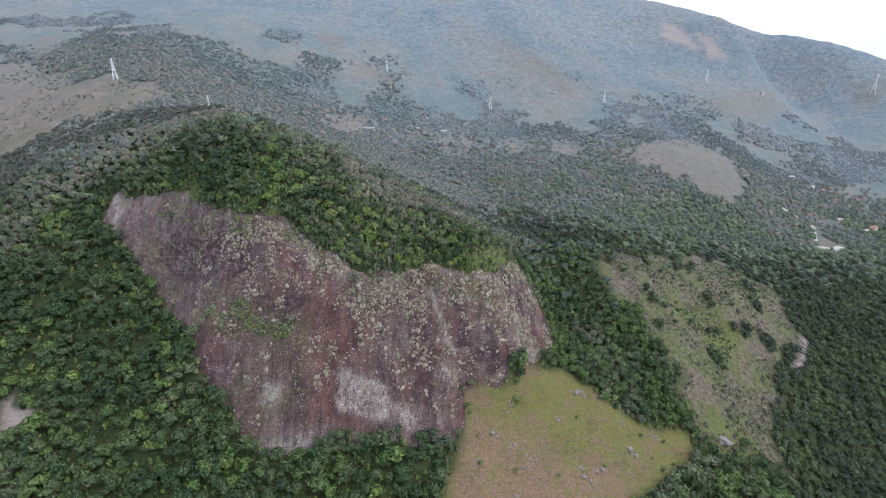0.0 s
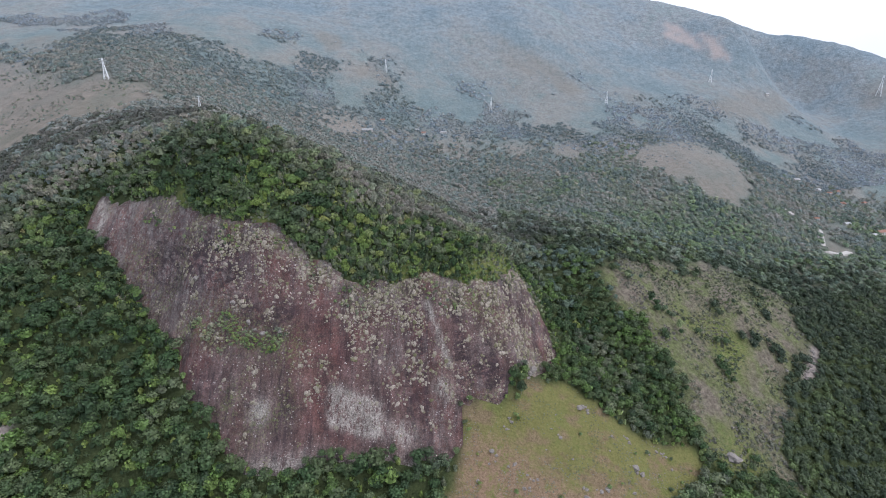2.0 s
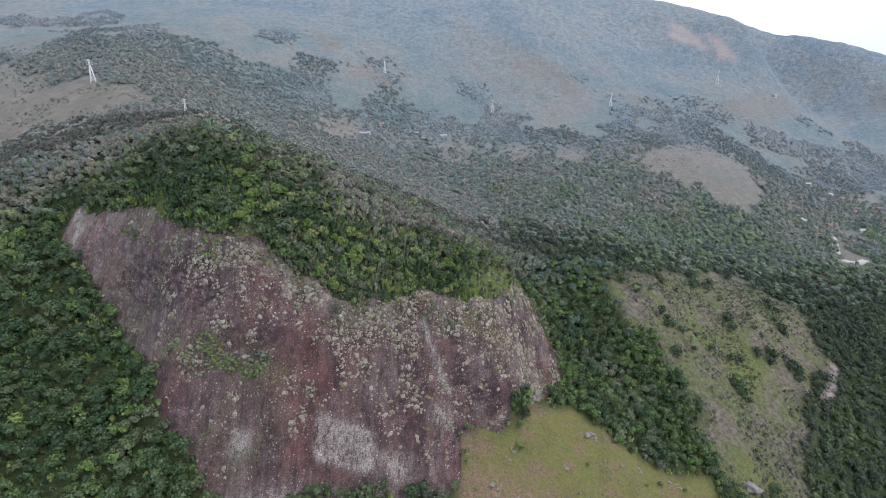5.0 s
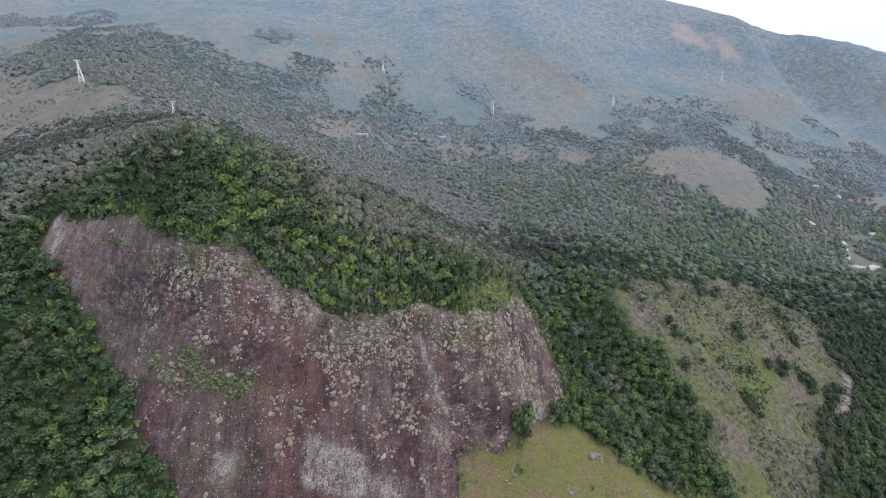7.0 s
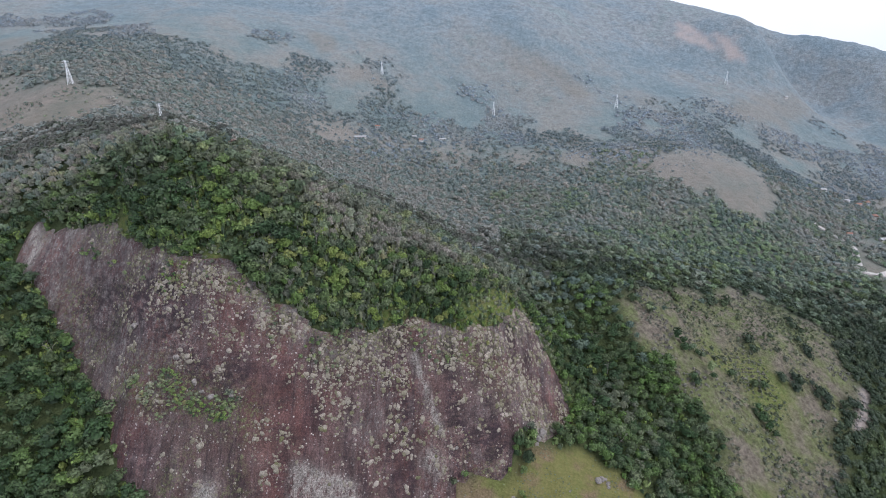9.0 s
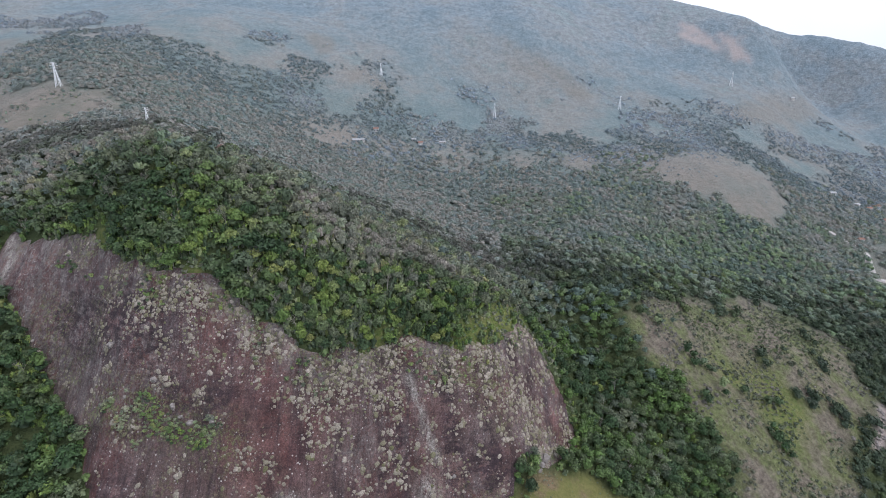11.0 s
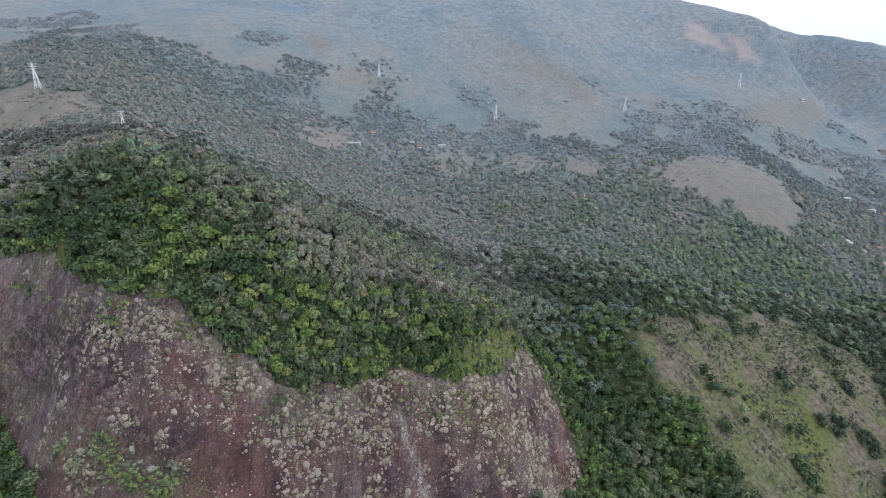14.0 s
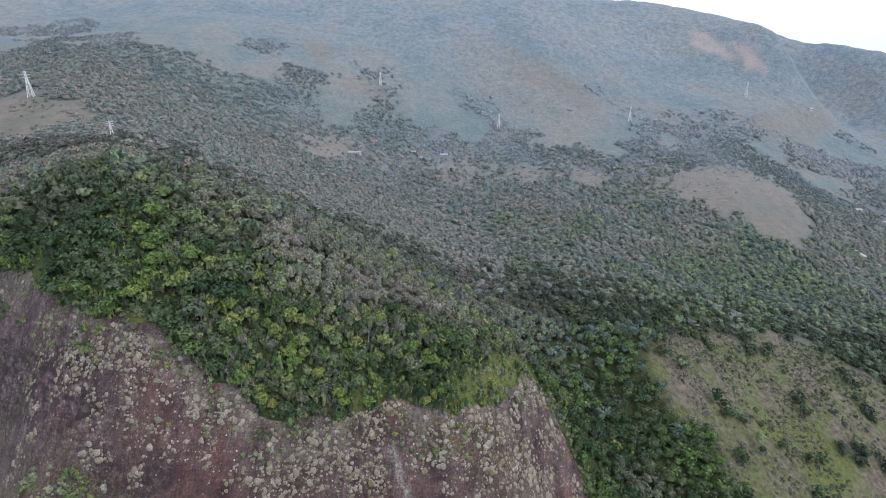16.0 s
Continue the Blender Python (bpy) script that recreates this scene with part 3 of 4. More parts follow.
pale = np.maximum(pale, np.clip((rX - 45) / 25, 0, 1) * 0.6 * np.clip((rough(rX, rY, 14, 24) - 0.35) * 5, 0, 1))
bare = 0.75 * np.clip(2 * np.exp(-((rX + 66) / 20) ** 6 - ((rY - 325) / 9) ** 6), 0, 1)
bare += 1.2 * np.exp(-((rX + 140) / 8) ** 2 - ((rY - 320) / 6) ** 2)
bare += 0.85 * np.exp(-(line_distance([(-11, 386), (-3, 376), (2, 369), (8, 362)], rX, rY) / (1.5 + 3 * rough(rX, rY, 8, 61))) ** 2)
bare += 0.9 * np.exp(-(line_distance([(-338, 482), (-327, 466), (-331, 452)], rX, rY) / 4) ** 2)
bare += 0.7 * np.exp(-((rY - 300 - 0.1 * (rX + 60)) / 7) ** 2) * (rX < 10)
bare += 0.9 * np.exp(-((rX - 3) / 8) ** 2 - ((rY - 350) / 5) ** 2) + 0.8 * np.exp(-((rX + 30) / 12) ** 2 - ((rY - 322) / 6) ** 2)
bare += 0.8 * np.exp(-((rX - 84) / 7) ** 2 - ((rY - 384) / 6) ** 2)
bare += 0.3 * np.clip(1 - rim / 14, 0, 1) * np.clip((rough(rX, rY, 10, 66) - 0.45) * 6, 0, 1)
moss = np.clip((rough(rX, rY, 40, 30) - 0.56) * 6, 0, 1) + 1.3 * np.clip(1.2 - rim / 13, 0, 1) * np.clip((rough(rX, rY, 13, 68) - 0.42) * 7, 0, 1) * (rX > -270)
moss += 1.2 * np.exp(-(line_distance([(-215, 372), (-187, 368), (-160, 358), (-135, 350), (-115, 345)], rX, rY) / 9) ** 2)
wet = np.exp(-(line_distance([(-262, 426), (-219, 408), (-176, 388)], rX, rY) / 20) ** 2) + 0.8 * np.exp(-(line_distance([(-240, 424), (-205, 410), (-180, 398)], rX, rY) / 4) ** 2)
wet += np.exp(-((rX + 267) / 9) ** 2 - ((rY - 460) / 10) ** 2) + 0.9 * np.exp(-(line_distance([(-160, 370), (-146, 364), (-120, 362)], rX, rY) / 7) ** 2)
wet += 0.9 * np.exp(-((rX - 36) / 26) ** 2 - ((rY - 366) / 12) ** 2) + 0.7 * np.exp(-((rX + 185) / 16) ** 2 - ((rY - 338) / 9) ** 2)
wet += 0.8 * np.clip((rough(rX * 1.6 + 0.3 * rY, rY * 0.25, 16, 33) - 0.5) * 5, 0, 1) * np.clip((rX + 130) / 60, 0, 1)
idx = np.arange(rX.size).reshape(rX.shape)
quads = np.stack([idx[:-1, :-1], idx[:-1, 1:], idx[1:, 1:], idx[1:, :-1]], -1)[keep[:-1, :-1] & keep[1:, 1:]].reshape(-1, 4)
used, quads = np.unique(quads, return_inverse=True)
quads = quads.reshape(-1, 4)
verts = np.stack([rX, rY, rZ], -1).reshape(-1, 3)[used]
me = array_mesh("granite_face", verts, quads, GRANITE, {"pale": pale.ravel()[used], "bare": np.clip(bare.ravel()[used], 0, 1), "moss": np.clip(moss.ravel()[used], 0, 1), "wet": np.clip(wet.ravel()[used], 0, 1)}, True)
tagged(new("granite_face", me), "steep purplish granite slab with pale lichen and dark water streaks", "rock face", kind="structure")


# ---- trees ----
rng = np.random.default_rng(11)


def cap(seed, sides=8, rings=3, lumps=6, depth=0.3):
    """A lumpy rounded cap about 2 m across, its crown at 1 and its edge drawn in: vertices and triangles."""
    r = np.random.default_rng(seed)
    knobs = r.normal(size=(lumps, 3))
    knobs[:, 2] = np.abs(knobs[:, 2])
    knobs /= np.linalg.norm(knobs, axis=1)[:, None]
    v, f = [], []
    for i in range(rings):
        polar = math.radians(112 - 80 * i / (rings - 1)) if rings > 1 else 1.4
        for k in range(sides):
            a = (k + 0.5 * (i % 2) + 0.35 * r.random()) * 2 * math.pi / sides
            d = np.array([math.sin(polar) * math.cos(a), math.sin(polar) * math.sin(a), math.cos(polar)])
            v.append(d * (1 - depth + depth * np.exp(-((1 - knobs @ d) / 0.16)).max() * 1.5))
    v.append(np.array([0.1 * r.normal(), 0.1 * r.normal(), 1 - 0.4 * depth]))
    for i in range(rings - 1):
        for k in range(sides):
            p, q = i * sides + k, i * sides + (k + 1) % sides
            f += [(p, q, q + sides), (p, q + sides, p + sides)]
    top = (rings - 1) * sides
    f += [(top + k, top + (k + 1) % sides, rings * sides) for k in range(sides)]
    return np.array(v), np.array(f)


def crown(lobes, clumps, leaf, flat=0.75, seed=0, core=1.0):
    """A crown about 2 m across, its foot at 0: lobes covered in tilted clumps of leaves over a lumpy inner cap. Returns vertices and triangles."""
    r = np.random.default_rng(seed)
    v, f = [], []
    for k in range(lobes):
        a, d = 2.4 * k + r.random(), (0.0 if k == 0 else 0.35 + 0.3 * r.random())
        centre = np.array([d * math.cos(a), d * math.sin(a), 0.62 + 0.35 * r.random() - 0.4 * d])
        size = 0.62 - 0.25 * d + 0.12 * r.random()
        for _ in range(clumps):
            n = r.normal(size=3)
            n[2] = abs(n[2]) * 0.95 - 0.12
            n /= np.linalg.norm(n)
            p = centre + n * size * np.array([1, 1, flat]) * (0.8 + 0.3 * r.random())
            n = n + r.normal(size=3) * 0.36
            n /= np.linalg.norm(n)
            s = np.cross(n, r.normal(size=3))
            s /= np.linalg.norm(s)
            t = np.cross(n, s)
            w, h = leaf * (0.7 + 0.6 * r.random()), leaf * (0.7 + 0.6 * r.random())
            b = len(v)
            v += [p + s * w - n * 0.25 * leaf, p + t * h - s * 0.4 * w, p - t * h - s * 0.3 * w]
            f.append((b, b + 1, b + 2))
    cv, cf = cap(seed + 1000, 7, 2, 5, 0.35)
    cv = cv * np.array([0.82, 0.82, 0.75]) * core + np.array([0, 0, 0.32])
    return np.concatenate([np.array(v), cv]), np.concatenate([np.array(f), cf + len(v)])


def rounded_crown(seed, sides, rings, clumps, leaf):
    """A rounded crown for woods farther off: a lumpy cap roughened by a few clumps of leaves."""
    r = np.random.default_rng(seed)
    v, f = cap(seed, sides, rings)
    v, f = list(v), list(f)
    for _ in range(clumps):
        n = r.normal(size=3)
        n[2] = abs(n[2])
        n /= np.linalg.norm(n)
        s = np.cross(n, r.normal(size=3))
        s /= np.linalg.norm(s)
        t, p, b = np.cross(n, s), n * (0.86 + 0.2 * r.random()), len(v)
        v += [p + s * leaf, p + t * leaf - s * 0.4 * leaf, p - t * leaf - s * 0.3 * leaf]
        f.append((b, b + 1, b + 2))
    return np.array(v), np.array(f)


NEAR_CROWNS = [crown(4 + s % 3, 32, 0.165, seed=s, core=0.9) for s in range(20)]
MID_CROWNS = [crown(3, 12, 0.24, 0.7, 40 + s, 1.0) for s in range(16)]
RAVINE_CROWNS = [crown(4, 24, 0.2, seed=140 + s, core=0.95) for s in range(14)]
UNDER_CROWNS = [crown(2, 11, 0.42, seed=60 + s) for s in range(6)]
SHRUB_CROWNS = [crown(3, 16, 0.24, 0.7, 100 + s) for s in range(8)]


def crown_normals(v, soft):
    """Leaves of a crown turn to the light: outwards and, the softer, the more upwards."""
    n = np.stack([v[:, 0], v[:, 1], 0.7 * v[:, 2] - 0.1 + soft], -1)
    return n / np.linalg.norm(n, axis=1)[:, None]


def scatter(x0, x1, y0, y1, gap):
    """Jittered places over a stretch of the plan, about gap apart."""
    x, y = np.meshgrid(np.arange(x0, x1, gap), np.arange(y0, y1, gap))
    x = x + (np.arange(x.shape[0])[:, None] % 2) * gap / 2
    return (x + rng.uniform(-0.75, 0.75, x.shape) * gap).ravel(), (y + rng.uniform(-0.75, 0.75, y.shape) * gap).ravel()


def grove(name, kinds, x, y, z, radius, tall, tint, dry_haze, material, label, soft=0.0, lie=0.0):
    """Many crowns joined into one object of kind stuff; lie: how far the canopy lies along the slope."""
    rise, run = lie * (height(x + 8, y) - height(x - 8, y)) / 16, lie * (height(x, y + 8) - height(x, y - 8)) / 16
    V, F, T, D, N, base = [], [], [], [], [], 0
    which = rng.integers(0, len(kinds), len(x))
    turn = rng.uniform(0, 6.283, len(x))
    for k, (v, f) in enumerate(kinds):
        m = np.nonzero(which == k)[0]
        if not len(m):
            continue
        c, s = np.cos(turn[m])[:, None], np.sin(turn[m])[:, None]
        px = x[m][:, None] + radius[m][:, None] * (v[:, 0] * c - v[:, 1] * s)
        py = y[m][:, None] + radius[m][:, None] * (v[:, 0] * s + v[:, 1] * c)
        pz = z[m][:, None] + tall[m][:, None] * v[:, 2] + rise[m][:, None] * (px - x[m][:, None]) + run[m][:, None] * (py - y[m][:, None])
        V.append(np.stack([px, py, pz], -1).reshape(-1, 3))
        q = crown_normals(v, soft)
        N.append(np.stack([q[:, 0] * c - q[:, 1] * s, q[:, 0] * s + q[:, 1] * c, np.repeat(q[None, :, 2], len(m), 0)], -1).reshape(-1, 3))
        F.append((f[None] + (np.arange(len(m)) * len(v))[:, None, None]).reshape(-1, 3) + base)
        T.append(np.repeat(tint[m], len(v)))
        D.append(np.repeat(dry_haze[m], len(v)))
        base += len(m) * len(v)
    me = array_mesh(name, np.concatenate(V), np.concatenate(F), material, {"tint": np.concatenate(T), "dry_haze": np.concatenate(D)}, True, np.concatenate(N) if soft else None)
    return tagged(new(name, me), label, "trees", kind="stuff")


def wooded(x, y):
    c = cover(x, y)
    return (np.abs(x) < 0.94 * y + 130) & (line_distance(EDGE, x, y) > 4.5) & ~(c["rock"] | c["grass"] | (c["scrub"] & (value_noise(x, y, 14, 89) + 0.3 * value_noise(x, y, 5, 90) < 0.98)) | c["dry"] | (c["lush"] & (value_noise(x, y, 7, 88) < 0.5 + 0.32 * (x > 30))) | c["stone"])


def dry_haze_share(x, y):
    """How far dryness and painted haze grey crowns: more on crest and up valley."""
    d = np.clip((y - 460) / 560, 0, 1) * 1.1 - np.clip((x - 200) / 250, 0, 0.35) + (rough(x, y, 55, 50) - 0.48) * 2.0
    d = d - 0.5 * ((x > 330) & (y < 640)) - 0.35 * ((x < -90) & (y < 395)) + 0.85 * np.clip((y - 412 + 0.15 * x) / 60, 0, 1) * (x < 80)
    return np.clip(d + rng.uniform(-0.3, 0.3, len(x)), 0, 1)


def species(x, y, size, seed):
    """A number from 0 to 1 that picks the green: alike in patches, with strays."""
    return np.clip((rough(x, y, size, seed, 3) - 0.5) * 1.7 + 0.5 + rng.normal(0, 0.24, len(x)), 0, 0.999)


x, y = scatter(-470, 330, 235, 570, 5.3)
m = wooded(x, y)
x, y = x[m], y[m]
size = rng.uniform(2.3, 4.5, len(x)) * np.where(rng.random(len(x)) < 0.12, 1.4, 1)
tall = size * rng.uniform(0.9, 1.5, len(x))
foot = height(x, y) + rng.uniform(0.5, 6, len(x))
lower = (x < -100) & (y < 470 + 0.5 * (x + 340)) | (y < 330)      # taller, broader forest below the granite
keep_tree = rng.random(len(x)) < np.where(lower, 0.52, np.where(x > 75, 0.75, 1.0))
size, tall, foot = size * np.where(lower, 1.5, np.where(x > 75, 1.2, 1.0)), tall * np.where(lower, 1.25, 1.0), foot + lower * rng.uniform(0, 5, len(x))
x, y, size, tall, foot, lower = (a[keep_tree] for a in (x, y, size, tall, foot, lower))
tint, dry_haze = species(x, y, 34, 52) * np.where(lower & (rng.random(len(x)) > 0.2), 0.6, np.where(x > 90, 0.6, 1.0)), dry_haze_share(x, y) * np.where(lower, 0.5, np.where((y > 470) & (x > -90), 0.6, 1.0))
# the trees of the front of the dome stand singly, with trunks; the rest of the canopy is joined
front = np.nonzero((x > -175) & (x < 60) & (y < 462) & (y > 380))[0]
front = front[np.argsort(line_distance(BROW, x[front], y[front]))][:300]
joined = np.ones(len(x), bool)
joined[front] = False
back = joined & (y + rng.uniform(-70, 70, len(x)) > 540)
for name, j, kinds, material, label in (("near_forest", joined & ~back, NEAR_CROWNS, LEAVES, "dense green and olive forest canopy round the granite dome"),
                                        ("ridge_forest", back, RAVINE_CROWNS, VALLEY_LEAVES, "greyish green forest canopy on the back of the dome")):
    grove(name, kinds, x[j], y[j], foot[j], size[j], tall[j], tint[j], dry_haze[j], material, label)

CROWN_MESHES = []   # of rising dryness and painted haze
for k, (v, f) in enumerate([crown(6, 48, 0.155, seed=200 + k, core=0.8) for k in range(24)]):
    CROWN_MESHES.append(array_mesh("crown", v, f, LEAVES, {"tint": np.zeros(len(v)), "dry_haze": np.full(len(v), max(0, k - 8) / 15)}))


def trunk_mesh(seed):
    """A tapered trunk of 1 m with a few limbs that rise into the crown."""
    r = random.Random(seed)
    bm = bmesh.new()

    def limb(a, b, ra, rb):
        a, b = Vector(a), Vector(b)
        q = (b - a).to_track_quat("Z", "Y")
        rings = [[bm.verts.new(p + q @ Vector((rad * math.cos(k * 2.094), rad * math.sin(k * 2.094), 0))) for k in range(3)] for p, rad in ((a, ra), (b, rb))]
        for k in range(3):
            bm.faces.new((rings[0][k], rings[0][(k + 1) % 3], rings[1][(k + 1) % 3], rings[1][k]))

    limb((0, 0, -0.2), (0.02, 0.01, 0.55), 0.035, 0.026)
    limb((0.02, 0.01, 0.55), (0.05, -0.02, 1.15), 0.026, 0.012)
    for k in range(4):
        a = k * 1.57 + r.random()
        limb((0.02, 0.01, 0.5 + 0.1 * k), (0.26 * math.cos(a), 0.26 * math.sin(a), 0.95 + 0.12 * k), 0.016, 0.006)
    me = bpy.data.meshes.new("trunk")
    bm.to_mesh(me)
    bm.free()
    me.materials.append(BARK)
    return me


TRUNKS = [trunk_mesh(k) for k in range(5)]
GREEN_TREE, DRY_TREE = "leafy dark green forest tree on the rim of the granite dome", "grey brown half leafless tree on the rim of the dome"


def tree(name, x, y, z, radius, tall, trunk, crown_mesh, label, group="trees on the dome rim"):
    base = tagged(new(name), label, "tree", group)
    base.location = (x, y, z)
    t = new("trunk", trunk)
    t.parent, t.scale = base, (radius * 1.6, radius * 1.6, trunk_height(radius) + tall * 0.4)
    c = new("crown", crown_mesh)
    c.parent, c.location, c.scale = base, (0, 0, trunk_height(radius)), (radius, radius, tall)
    c.rotation_euler = (0, 0, x * 7.0 % 6.28)
    return base


def trunk_height(radius):
    return 0.6 + 0.55 * radius


for n, k in enumerate(front):
    tree("forest_tree", x[k], y[k], float(height(x[k], y[k])) - 0.3, size[k], tall[k], TRUNKS[n % 5], CROWN_MESHES[min(23, int(dry_haze[k] * 14) + n % 10)], DRY_TREE if int(dry_haze[k] * 14) + n % 10 > 15 else GREEN_TREE)

x, y = scatter(-470, 330, 235, 490, 5.6)
m = wooded(x, y)
x, y = x[m], y[m]
size = rng.uniform(1.5, 3.0, len(x))
grove("undergrowth", UNDER_CROWNS, x, y, height(x, y) - 0.3, size, size * rng.uniform(0.9, 1.8, len(x)), rng.random(len(x)), dry_haze_share(x, y) * 0.8, LEAVES, "leafy green undergrowth between the forest trees")
x, y = scatter(-290, 75, 378, 470, 2.9)
m = wooded(x, y)
x, y = x[m], y[m]
size = rng.uniform(1.2, 2.4, len(x))
grove("understorey", UNDER_CROWNS, x, y, height(x, y) - 0.2, size, size * rng.uniform(1.0, 2.2, len(x)), rng.random(len(x)) * 0.9, dry_haze_share(x, y) * 0.7, LEAVES, "young trees and shrubs filling the forest of the dome")
x, y = scatter(-900, 1000, 235, 1130, 7.0)
m = wooded(x, y) & ~((x > -470) & (x < 330) & (y < 570)) & (y + rng.uniform(-110, 110, len(x)) < 1020)
x, y = x[m], y[m]
near = y + rng.uniform(-60, 60, len(x)) < 640 + 0.15 * np.maximum(x - 300, 0)
size = rng.uniform(3.4, 6.4, len(x))
tall, foot, tint, dry_haze = size * np.where(near, rng.uniform(0.6, 1.05, len(x)), rng.uniform(0.55, 0.9, len(x))), height(x, y) + rng.uniform(-0.5, 3, len(x)), species(x, y, 60, 54) * np.where((x > 310) & (y < 660), 0.75, 1.0), dry_haze_share(x, y)
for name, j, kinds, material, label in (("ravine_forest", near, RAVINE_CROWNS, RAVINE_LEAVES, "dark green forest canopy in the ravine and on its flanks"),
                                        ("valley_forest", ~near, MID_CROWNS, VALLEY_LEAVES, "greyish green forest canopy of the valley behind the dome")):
    grove(name, kinds, x[j], y[j], foot[j], size[j], tall[j], tint[j], dry_haze[j], material, label, 0.0, 0.6)
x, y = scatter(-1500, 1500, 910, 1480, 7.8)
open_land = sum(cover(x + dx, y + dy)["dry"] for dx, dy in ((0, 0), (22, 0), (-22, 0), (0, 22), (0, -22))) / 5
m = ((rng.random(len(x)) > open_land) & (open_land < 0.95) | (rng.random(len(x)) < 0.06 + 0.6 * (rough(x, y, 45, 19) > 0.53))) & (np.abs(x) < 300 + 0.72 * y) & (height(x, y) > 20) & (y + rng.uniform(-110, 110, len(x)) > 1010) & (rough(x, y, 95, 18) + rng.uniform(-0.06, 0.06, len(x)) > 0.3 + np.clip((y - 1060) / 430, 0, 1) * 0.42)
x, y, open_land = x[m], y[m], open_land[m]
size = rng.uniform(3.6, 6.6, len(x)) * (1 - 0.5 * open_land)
# crowns pale with distance up the slopes: painted haze besides patchy tone
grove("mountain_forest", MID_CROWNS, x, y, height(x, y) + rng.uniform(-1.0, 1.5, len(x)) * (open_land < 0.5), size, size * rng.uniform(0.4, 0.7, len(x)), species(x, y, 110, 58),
      np.clip((rough(x, y, 130, 60) - 0.5) * 4.0 + 0.1 + (y - 1000) / 560 + 0.4 * open_land, 0, 1), FAR_LEAVES, "forest on the mountain slopes, pale blue grey from painted haze", 0.0, 0.7)

# shrubs of the scrub slope, the meadow and the rim
x, y = scatter(180, 510, 335, 640, 3.2)
m = zone(SCRUB, x, y, 16.0) & (rough(x, y, 26, 71) + rng.uniform(-0.12, 0.12, len(x)) > 0.5)
x, y = x[m], y[m]
size = rng.uniform(0.7, 2.2, len(x)) * np.where(rng.random(len(x)) < 0.05, 1.7, 1)
grove("scrub", UNDER_CROWNS, x, y, height(x, y) - 0.4, size, size * rng.uniform(0.5, 1.1, len(x)), rng.random(len(x)), np.clip(rough(x, y, 60, 73) * 3 - 0.9 + rng.uniform(-0.3, 0.3, len(x)), 0, 1), SCRUB_LEAVES,
      "low grey green bushes scattered over the dry slope")
x, y = scatter(-10, 245, 232, 395, 2.0)
m = zone(MEADOW, x, y, 3.0) & ~zone(ROCK, x, y, 3.0) & (rough(x, y, 12, 86) + rng.uniform(-0.2, 0.2, len(x)) > 0.6)
x, y = x[m], y[m]
size = rng.uniform(0.35, 0.9, len(x))
grove("grass_tufts", [rounded_crown(160 + k, 5, 1, 4, 0.45) for k in range(6)], x, y, height(x, y) + 0.1, size, size * rng.uniform(0.5, 0.9, len(x)), rng.random(len(x)), np.clip(rough(x, y, 30, 87) * 3 - 1.0, 0, 1), SCRUB_LEAVES, "tufts of dry and green grass in the meadow")
x, y = scatter(-900, -380, 670, 950, 7)
m = zone(BALD_RIDGE, x, y, 12.0) & (rough(x, y, 60, 75) + rng.uniform(-0.15, 0.15, len(x)) > 0.55)
x, y = x[m], y[m]
size = rng.uniform(0.8, 2.6, len(x))
grove("ridge_shrubs", UNDER_CROWNS, x, y, height(x, y) - 0.3, size, size * 0.8, rng.random(len(x)), rng.uniform(0.3, 1, len(x)), VALLEY_LEAVES, "sparse grey green bushes on the bald ridge")
x, y = scatter(-300, 128, 370, 500, 2.4)
m = ((line_distance(BROW, x, y) < 15) | (line_distance(EDGE + [(118, 418), (116, 404)], x, y) < 8)) & (rng.random(len(x)) < np.where(zone(ROCK, x, y, 3.0), 0.6 * (rough(x, y, 10, 79) > 0.56), 0.25 + 0.75 * (rough(x, y, 9, 79) > 0.42)))
x, y = x[m], y[m]
size = rng.uniform(0.7, 2.1, len(x))
grove("rim_shrubs", SHRUB_CROWNS, x, y, np.maximum(height(x, y), rock_top(x, y)) - 0.2, size, size * rng.uniform(0.7, 1.3, len(x)), 0.1 + 0.85 * rng.random(len(x)), np.clip(rough(x, y, 18, 81) * 1.6 - 0.5, 0, 1), LEAVES, "bright green shrubs and ferns along the rim of the rock")
LEDGE_CLUMPS = [(-204, 370, 4), (-192, 363, 4), (-179, 367, 4), (-172, 363, 4), (-164, 358, 5), (-153, 355, 4), (-141, 351, 5), (-130, 349, 4), (-179, 353, 3)]
x, y = scatter(-250, -90, 335, 400, 1.5)
near_clump = sum(np.exp(-((x - a) / (1.5 * r)) ** 2 - ((y - b) / r) ** 2) for a, b, r in LEDGE_CLUMPS)
m = (near_clump + 0.9 * (rough(x, y, 9, 77) - 0.5) > 0.55) | (line_distance([(-215, 373), (-195, 371), (-175, 364), (-155, 357), (-135, 351), (-115, 346)], x, y) < 1 + 12 * rough(x, y, 20, 74)) & (rough(x, y, 17, 77) + rng.uniform(-0.05, 0.05, len(x)) > 0.66)
x, y = x[m], y[m]
size = rng.uniform(0.9, 2.1, len(x)) * (0.6 + 0.8 * rough(x, y, 9, 78))
grove("ledge_shrubs", SHRUB_CROWNS, x, y, rock_top(x, y) - 0.2, size, size * rng.uniform(0.5, 0.9, len(x)), 0.3 + rng.random(len(x)) * 0.6, np.clip(rough(x, y, 12, 76) * 2.2 - 0.75 + rng.uniform(-0.2, 0.2, len(x)), 0, 1), LEAVES, "green shrubs rooted on a ledge of the granite face")


